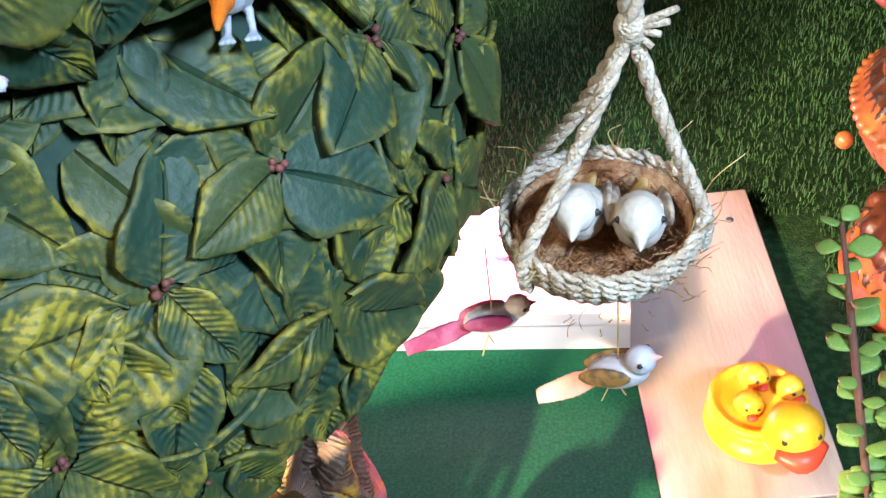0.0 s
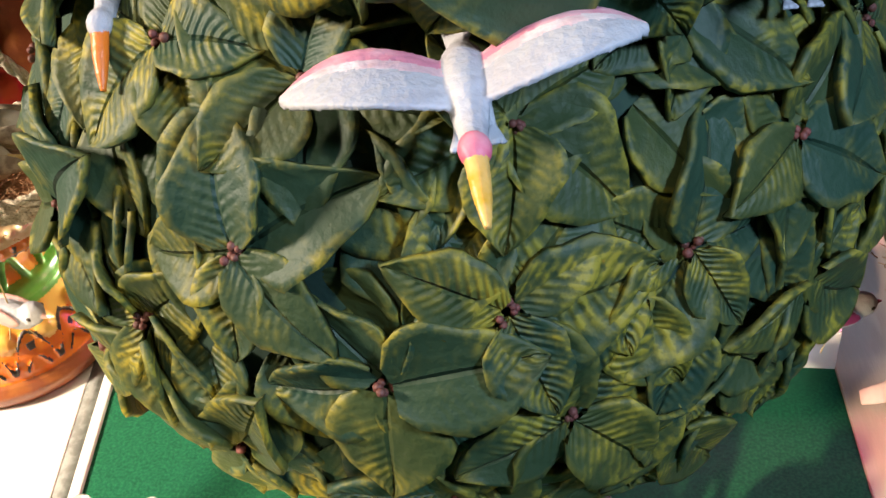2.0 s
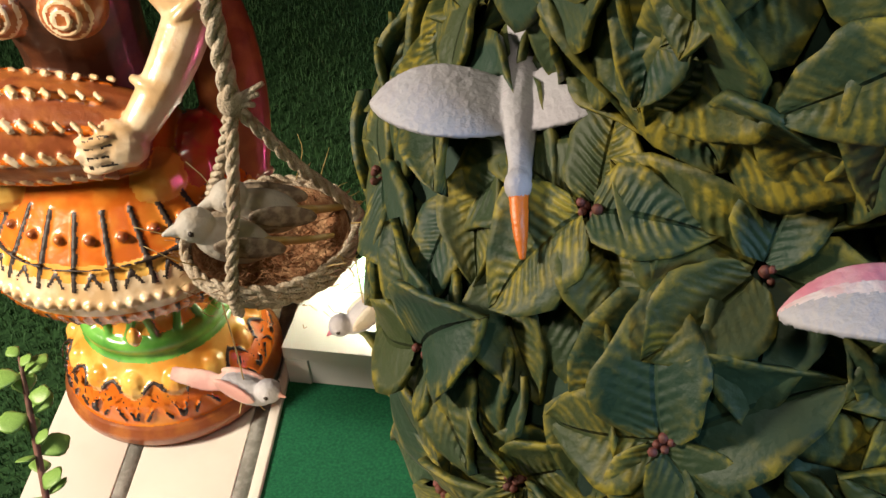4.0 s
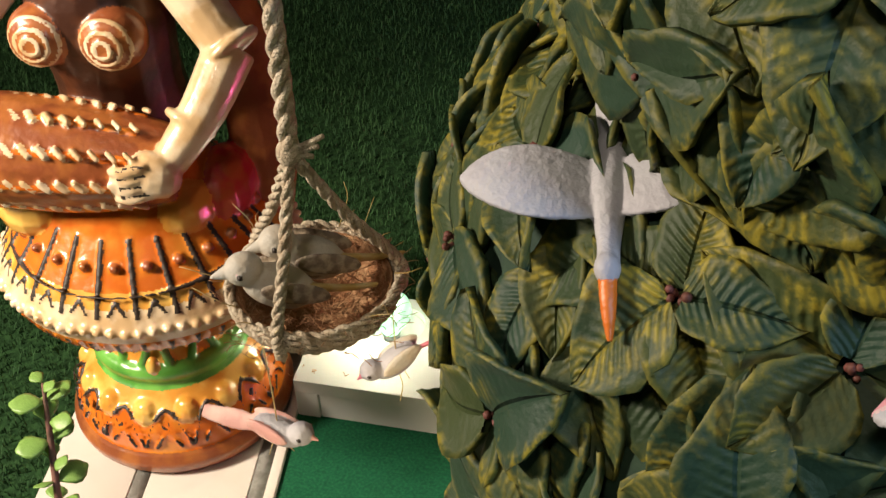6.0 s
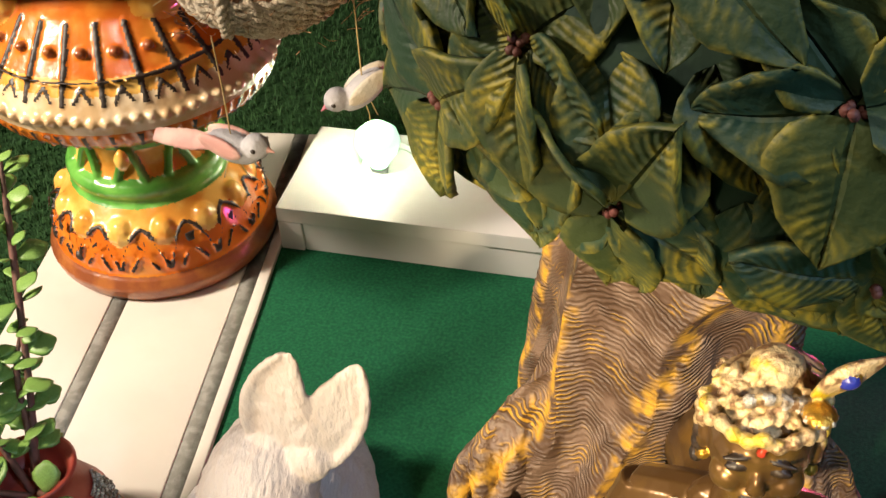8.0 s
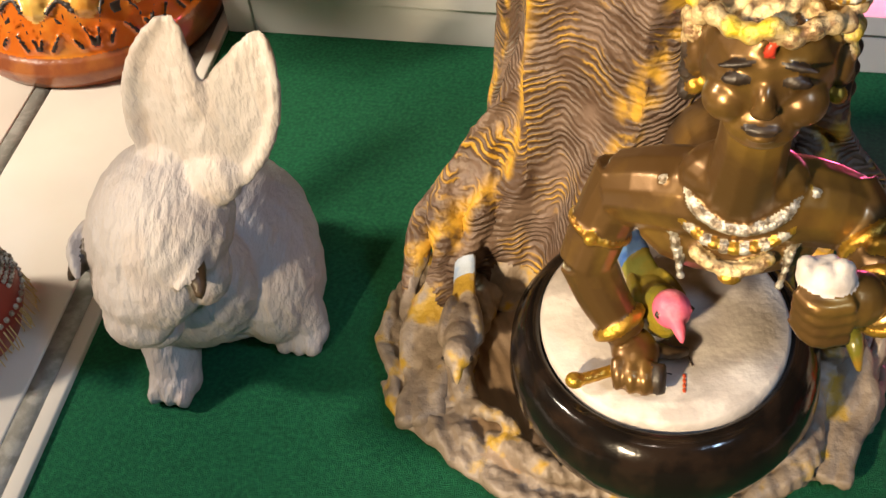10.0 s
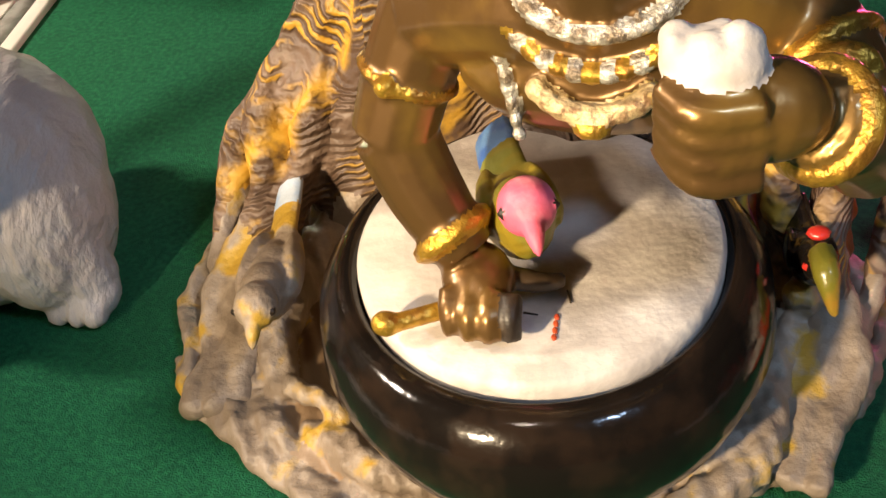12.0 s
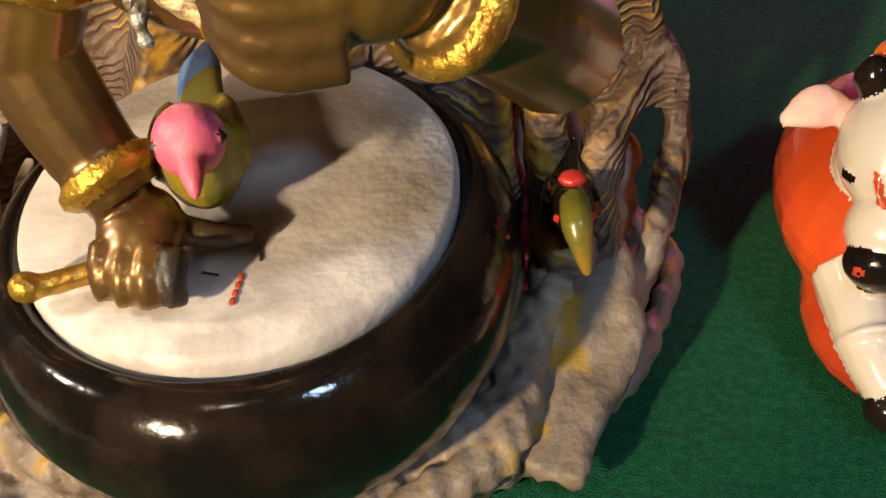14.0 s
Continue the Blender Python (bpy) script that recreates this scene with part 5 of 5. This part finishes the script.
def hanging_bird(at, head, body, wing, tail, thread_top, words, s=1.0, tilt=0.0):
    """A small finch on a thread; head: the way it faces, in degrees about z."""
    bm = bmesh.new()
    ball(bm, (0, 0, 0), (0.0110 * s, 0.0230 * s, 0.0115 * s), (8, 0, 0), 14, 0)
    ball(bm, (0, -0.021 * s, 0.006 * s), (0.0098 * s, 0.0105 * s, 0.0098 * s), None, 14, 0)
    tube(bm, [(0, -0.029 * s, 0.006 * s), (0, -0.037 * s, 0.0045 * s)], [0.003 * s, 0.0007 * s], 7, 3, mi=2)
    tube(bm, [(0, 0.016 * s, 0), (0, 0.040 * s, -0.004 * s), (0, 0.072 * s, -0.008 * s)], [0.006 * s, 0.0085 * s, 0.006 * s], 10, 6, mi=2, flat=0.25)
    for q in (-1, 1):
        ball(bm, (q * 0.0092 * s, -0.0245 * s, 0.008 * s), 0.0016 * s, None, 6, 3)
        ball(bm, (q * 0.0085 * s, 0.006 * s, 0.004 * s), (0.0035 * s, 0.021 * s, 0.008 * s), (6, 0, q * 7), 10, 1)
    ob = base("hanging_bird", words, "bird figurine", pose(*at, 0, 0, head))
    part("bird_body", fuse(bm, 0.0011, 1), [body, wing, tail, "line"], ob, m=pose(0, 0, 0, tilt))
    bm = bmesh.new()
    tube(bm, [(0, 0, 0.010), (0.0008, 0, (thread_top - at[2]) / 2), (0, 0, thread_top - at[2])], [0.0006] * 3, 5, 6)
    tube(bm, [(0.004, 0, -0.009), (0.008, 0.002, -0.022), (0.012, -0.002, -0.036)], [0.0005] * 3, 4, 5)
    tube(bm, [(-0.003, 0.004, -0.009), (-0.004, 0.010, -0.028)], [0.0005] * 2, 4, 3)
    part("thread", bm, "straw", ob, "thin straw-coloured thread")
    return ob


M["purple"] = mat("purple_wing", (0.30, 0.03, 0.10), 0.6, second=(0.42, 0.10, 0.18), scale=60, bump=0.3)
M["brownwing"] = mat("brown_wing", (0.35, 0.20, 0.06), 0.6, second=(0.12, 0.08, 0.05), scale=120, bump=0.3)
hanging_bird((-0.474, 0.684, 0.488), 78, "egret", "palepink", "palepink", 0.578, "white finch with pink wings and tail hanging on a thread")
hanging_bird((-0.406, 0.782, 0.482), -62, "egret", "finch", "pink", 0.595, "white finch with grey wings and pink tail hanging on a thread", tilt=28)
hanging_bird((0.215, 0.630, 0.520), 72, "egret", "brownwing", "palepink", 0.615, "white finch with brown wings and salmon tail hanging on a thread", tilt=-32)
hanging_bird((0.136, 0.645, 0.556), 110, "egret", "purple", "purple", 0.625, "white finch with purple red wings hanging on a thread", s=0.82)


# ---- egrets on the crown ----
def egret(wing_tint, beak, head_tint):
    """A bird with spread wings, facing -y; 0 body, 1 wing edge, 2 beak, 3 head."""
    bm = bmesh.new()
    ball(bm, (0, 0.006, 0), (0.011, 0.030, 0.010), (-8, 0, 0), 14, 0)
    tube(bm, [(0, 0.028, 0.002), (0, 0.048, 0.005), (0, 0.062, 0.008)], [0.008, 0.011, 0.010], 10, 6, mi=0, flat=0.3)
    tube(bm, [(0, -0.018, 0.0), (0, -0.034, -0.001), (0, -0.046, 0.001)], [0.0085, 0.006, 0.0062], 10, 8, mi=0)
    ball(bm, (0, -0.048, 0.003), (0.0068, 0.0085, 0.0068), None, 12, 3)
    tube(bm, [(0, -0.053, 0.002), (0, -0.068, -0.002), (0, -0.082, -0.007)], [0.0048, 0.0040, 0.0016], 8, 6, mi=2)
    for q in (-1, 1):
        rows = 12
        for mi, lo, hi in ((0, -1.0, 0.10), (4, 0.06, 0.45), (1, 0.41, 1.0)):
            top, low = [], []
            for k in range(rows + 1):
                t = k / rows
                x = q * (0.004 + 0.072 * t)
                z = 0.004 + 0.016 * math.sin(t * 2.2) - 0.012 * t * t
                y = -0.004 + 0.012 * t * t
                w = 0.019 * math.sqrt(max(0.02, 1 - t ** 3.2)) * (0.8 + 0.35 * math.sin(math.pi * t))
                top.append([bm.verts.new((x, y + w * (lo + (hi - lo) * j / 4), z + 0.0016 - 0.002 * (lo + (hi - lo) * j / 4) ** 2)) for j in range(5)])
                low.append([bm.verts.new((x, y + w * (lo + (hi - lo) * j / 4), z - 0.0016 - 0.002 * (lo + (hi - lo) * j / 4) ** 2)) for j in range(5)])
            def quad(*v):
                bm.faces.new(v if q > 0 else v[::-1]).material_index = mi
            for k in range(rows):
                for j in range(4):
                    quad(top[k][j], top[k + 1][j], top[k + 1][j + 1], top[k][j + 1])
                    quad(low[k][j + 1], low[k + 1][j + 1], low[k + 1][j], low[k][j])
                quad(low[k][0], low[k + 1][0], top[k + 1][0], top[k][0])
                quad(top[k][4], top[k + 1][4], low[k + 1][4], low[k][4])
            for k, f in ((0, 1), (rows, 0)):
                for j in range(4):
                    v = (top[k][j], top[k][j + 1], low[k][j + 1], low[k][j])
                    quad(*(v if f else v[::-1]))
        tube(bm, [(q * 0.006, 0.004, -0.008), (q * 0.007, -0.002, -0.022)], [0.0028, 0.0022], 8, 4, mi=0)
        for f in (-1, 0, 1):
            tube(bm, [(q * 0.007, -0.002, -0.021), (q * 0.007 + f * 0.004, -0.011, -0.024)], [0.0022, 0.0016], 6, 3, mi=0)
    return fuse(bm, 0.0011, 1), ["egret", wing_tint, beak, head_tint, "egret" if wing_tint == "egret" else "tintedge"]


def egret_thing(tint, beak, head, m, words):
    bm, mats = egret(tint, beak, head)
    return thing("egret_figurine", bm, mats, words, "bird figurine", m, group="egrets on the crown")


M["tintedge"] = mat("faint_pink", (0.80, 0.55, 0.60), 0.5, second=(0.78, 0.68, 0.70), scale=60, bump=0.3)
M["softpink"] = mat("soft_pink_edge", (0.80, 0.30, 0.42), 0.5, second=(0.80, 0.45, 0.52), scale=50, bump=0.3)
M["limewing"] = mat("lime_wing", (0.25, 0.42, 0.10), 0.5, second=(0.5, 0.6, 0.3), scale=60, bump=0.2)
egret_thing("egret", "orange", "egret", pose(-0.213, 0.506, 0.890, 22, -10, 4) @ Matrix.Scale(0.83, 4), "white egret figurine with orange beak and spread wings")
egret_thing("softpink", "yellowbeak", "pink", pose(-0.048, 0.402, 0.893, 0, -6, 12) @ Matrix.Scale(0.84, 4), "pink-edged white egret figurine with yellow beak and spread wings")
egret_thing("limewing", "orange", "orange", pose(0.068, 0.500, 0.885, -24, 0, 10) @ Matrix.Scale(0.70, 4), "white egret figurine with lime wing edges and orange breast")


# ---- rubber duck family ----
def duck_family(at):
    ob = base("rubber_duck", "yellow rubber mother duck with three ducklings on her back", "toy duck", at)
    bm = bmesh.new()
    ball(bm, (0, 0.008, 0.026), (0.056, 0.058, 0.0262), None, 28, 0)
    lathe(bm, [(0.040, 0.040), (0.050, 0.046), (0.052, 0.052), (0.046, 0.056), (0.038, 0.052)], 32, (0, 0.012, 0), mi=0)
    ball(bm, (0.020, -0.038, 0.058), (0.031, 0.029, 0.028), None, 20, 0)
    for q in (-1, 1):
        ball(bm, (0.020 + q * 0.018, -0.060, 0.067), 0.0026, None, 8, 1)
    part("mother_body", fuse(bm, 0.0018, 2), ["duck", "line"], ob)
    bm = bmesh.new()
    tube(bm, [(-0.006, -0.060, 0.052), (0.020, -0.071, 0.047), (0.046, -0.058, 0.052)], [0.005, 0.0125, 0.005], 14, 10, flat=0.75)
    part("beak", bm, "duckbeak", ob, "wide orange red beak")
    for x, y, z, a in ((-0.012, 0.000, 0.062, -10), (0.004, 0.034, 0.064, 15), (0.034, 0.012, 0.062, 20)):
        bm = bmesh.new()
        ball(bm, (x, y + 0.008, z - 0.018), (0.017, 0.018, 0.016), None, 14, 0)
        ball(bm, (x, y, z), (0.0145, 0.0145, 0.0135), None, 14, 0)
        d = Vector((math.sin(radians(a)), -math.cos(radians(a)), 0))
        for q in (-1, 1):
            ball(bm, Vector((x, y, z + 0.004)) + d * 0.0130 + Vector((d.y, -d.x, 0)) * q * 0.006, 0.0018, None, 6, 1)
        chick = part("duckling", fuse(bm, 0.0013, 1), ["duck", "line"], ob)
        bm = bmesh.new()
        ball(bm, Vector((x, y, z - 0.004)) + d * 0.0155, (0.0065, 0.0055, 0.0035), None, 10, 0)
        part("beak", bm, "duckbeak", chick, "small orange red beak")
    return ob


duck_family(pose(0.380, 0.978, 0.006, 0, 0, 12) @ Matrix.Scale(1.06, 4))


# ---- jade plants ----
def jade_leaf():
    bm = bmesh.new()
    rows = 5
    ring = []
    for i in range(rows + 1):
        v = i / rows
        w = 0.46 * math.sin(math.pi * (0.08 + 0.90 * v) ** 1.25) + 0.03
        h = 0.07 * math.sin(math.pi * min(1, 0.1 + v)) + 0.015
        ring.append([bm.verts.new((w * math.cos(a), v, 0.06 * v * v + h * math.sin(a))) for a in [2 * math.pi * j / 8 for j in range(8)]])
    for a, b in zip(ring, ring[1:]):
        for j in range(8):
            bm.faces.new((a[j], b[j], b[(j + 1) % 8], a[(j + 1) % 8]))
    bm.faces.new(ring[0])
    bm.faces.new(ring[-1][::-1])
    return finish(bm, "leaf", ["jade"])


JADE = jade_leaf()


def jade_plant(at, stems, seed, words, leaf=0.016):
    """A jade plant in the pot's mouth: fleshy stems with pairs of round leaves."""
    rng = random.Random(seed)
    ob = base("jade_plant", words, "plant", pose(*at))
    for pts, r0, n in stems:
        bm = bmesh.new()
        tube(bm, pts, [r0] + [r0 * 0.7] * (len(pts) - 2) + [r0 * 0.35], 8, 16)
        stem = part("stem", bm, "stem", ob, "reddish brown fleshy stem")
        line = spline(pts, n)
        for k in range(2, n + 1):
            d = Vector(line[k] - line[k - 1]).normalized()
            s = d.orthogonal().normalized()
            u = d.cross(s)
            for q in (0, 1):
                a = k * 1.57 + q * math.pi + rng.uniform(-0.3, 0.3)
                out = s * math.cos(a) + u * math.sin(a) + d * rng.uniform(0.0, 0.5)
                out.normalize()
                up = Vector((rng.uniform(-0.4, 0.4), rng.uniform(-0.6, 0.2), 0.9)) + 0.3 * d
                out = (out - 0.6 * up * out.dot(up.normalized())).normalized()
                side = out.cross(up).normalized()
                rot = Matrix((side, out, side.cross(out))).transposed().to_4x4()
                L = 1.35 * leaf * rng.uniform(0.75, 1.25) * (0.7 if k == n else 1)
                lf = new("leaf", JADE)
                lf.parent = stem
                lf.matrix_basis = Matrix.Translation(Vector(line[k]) + out * r0 * 0.5) @ rot @ Matrix.Diagonal((L * 0.95, L, L, 1))
    return ob


def clay_pot(at, name_words):
    ob = base("plant_pot", name_words, "plant pot", pose(*at))
    bm = bmesh.new()
    lathe(bm, [(0.035, 0.0), (0.055, 0.012), (0.066, 0.04), (0.064, 0.065), (0.050, 0.090), (0.038, 0.105), (0.036, 0.118), (0.044, 0.128), (0.040, 0.130), (0.032, 0.118), (0.030, 0.10), (0.002, 0.098)], 36)
    part("pot_body", bm, "maroon", ob)
    bm = bmesh.new()
    for k in range(54):
        a = 2 * math.pi * k / 54
        ball(bm, (0.0665 * math.cos(a), 0.0665 * math.sin(a), 0.048), 0.0026, seg=6)
    part("bead_band", bm, "silver", ob, "row of small silvery beads")
    bm = bmesh.new()
    for r in range(6):
        for k in range(9):
            a = radians(12 + 4.2 * k)
            q = 0.0645 - 0.0026 * r
            ball(bm, (q * math.cos(a), q * math.sin(a), 0.066 + 0.005 * r), 0.0022, seg=6)
    part("bead_patch", bm, "silver", ob, "patch of silvery bead trim")
    bm = bmesh.new()
    rng = random.Random(3)
    for k in range(150):
        a = rng.uniform(0, 6.283)
        p = Vector((0.067 * math.cos(a), 0.067 * math.sin(a), 0.042))
        tube(bm, [p, p + Vector((math.cos(a) * 0.004, math.sin(a) * 0.004, -0.012)), p + Vector((math.cos(a) * rng.uniform(0.002, 0.008), math.sin(a) * 0.005, -rng.uniform(0.014, 0.024)))], [0.0006] * 3, 3, 3)
    part("fringe", bm, "straw", ob, "straw-coloured thread fringe")
    return ob


clay_pot((-0.715, 0.628, 0.006), "maroon clay pot with silvery bead trim and thread fringe")
jade_plant((-0.715, 0.628, 0.106), [
    ([(0, 0, 0), (-0.012, 0.045, 0.06), (-0.030, 0.095, 0.13), (-0.048, 0.140, 0.19), (-0.062, 0.178, 0.250)], 0.0052, 15),
    ([(0.004, 0, 0), (-0.012, 0.030, 0.045), (-0.028, 0.060, 0.085), (-0.030, 0.085, 0.115)], 0.0045, 9),
    ([(0.0, -0.005, 0), (-0.030, 0.010, 0.05), (-0.055, 0.040, 0.09), (-0.075, 0.050, 0.12)], 0.0045, 9),
    ([(0.006, -0.004, 0), (0.030, -0.022, 0.022), (0.040, -0.036, 0.004)], 0.004, 5),
    ([(0.0, -0.01, 0), (-0.03, -0.03, 0.02), (-0.05, -0.045, 0.0)], 0.004, 5)], 5, "green jade plant with round fleshy leaves growing from the pot", 0.019)
clay_pot((0.440, 0.690, 0.006), "maroon clay pot with silvery bead trim on pale boards")
jade_plant((0.440, 0.690, 0.106), [
    ([(0, 0, 0), (-0.006, 0.030, 0.08), (-0.016, 0.075, 0.16), (-0.026, 0.125, 0.24), (-0.036, 0.180, 0.322)], 0.005, 18),
    ([(0.004, 0, 0), (0.012, 0.045, 0.09), (0.018, 0.095, 0.17), (0.020, 0.135, 0.235)], 0.0045, 14),
    ([(0.0, 0, 0), (-0.018, 0.025, 0.07), (-0.012, 0.055, 0.14)], 0.0045, 9)], 6, "green jade plant with round fleshy leaves beside the ducks", 0.017)


# ---- cow ----
def cow():
    """A seated glossy cow in an orange cloth; one plain mesh."""
    bm = bmesh.new()
    ball(bm, (0.03, 0.03, 0.055), (0.075, 0.115, 0.062), (0, 0, 14), 24, 1)
    ball(bm, (0.04, -0.05, 0.028), (0.055, 0.075, 0.034), (0, 0, 14), 20, 1)
    tube(bm, [(0.03, 0.01, 0.08), (0.028, -0.015, 0.115)], [0.045, 0.036], 16, 5, mi=0)
    ball(bm, (0.028, -0.025, 0.130), (0.037, 0.042, 0.036), (30, 0, 0), 20, 0)
    ball(bm, (0.028, -0.062, 0.100), (0.025, 0.026, 0.024), (30, 0, 0), 18, 0)
    ball(bm, (0.028, -0.080, 0.088), (0.023, 0.015, 0.017), None, 16, 2)
    for q in (-1, 1):
        tube(bm, [(0.028 + q * 0.030, -0.010, 0.140), (0.028 + q * 0.050, -0.012, 0.142), (0.028 + q * 0.070, -0.018, 0.132)], [0.006, 0.014, 0.004], 12, 8, mi=3, flat=0.45)
        ball(bm, (0.028 + q * 0.022, -0.012, 0.166), (0.012, 0.012, 0.014), None, 12, 2)
        ball(bm, (0.028 + q * 0.026, -0.052, 0.126), (0.006, 0.004, 0.0035), (0, 0, q * 30), 10, 2)
        ball(bm, (0.028 + q * 0.012, -0.091, 0.090), (0.004, 0.003, 0.003), None, 8, 1)
    tube(bm, [(0.016, -0.058, 0.140), (0.020, -0.070, 0.124), (0.036, -0.070, 0.124), (0.040, -0.058, 0.140)], [0.0016] * 4, 6, 10, mi=1)
    ball(bm, (0.028, 0.006, 0.170), (0.026, 0.020, 0.012), None, 12, 4)
    tube(bm, [(0.012, -0.055, 0.060), (0.030, -0.098, 0.042), (0.046, -0.118, 0.028)], [0.024, 0.019, 0.016], 14, 8, mi=0)
    ball(bm, (0.046, -0.124, 0.022), (0.017, 0.016, 0.014), None, 12, 2)
    hoop(bm, (0.032, -0.095, 0.044), 0.021, (0.3, -0.8, -0.4), 0.003, 0, 14)
    tube(bm, [(0.075, -0.035, 0.050), (0.090, -0.085, 0.030), (0.085, -0.115, 0.018)], [0.024, 0.019, 0.015], 14, 8, mi=0)
    return fuse(bm, 0.0022, 2)


thing("cow_statue", cow(), ["cowwhite", "cowred", "black", "palepink", "orange"], "glossy white cow statue in orange red cloth", "cow figurine", pose(0.099, 0.752, 0.0, 0, 0, -8) @ Matrix.Scale(0.71, 4))
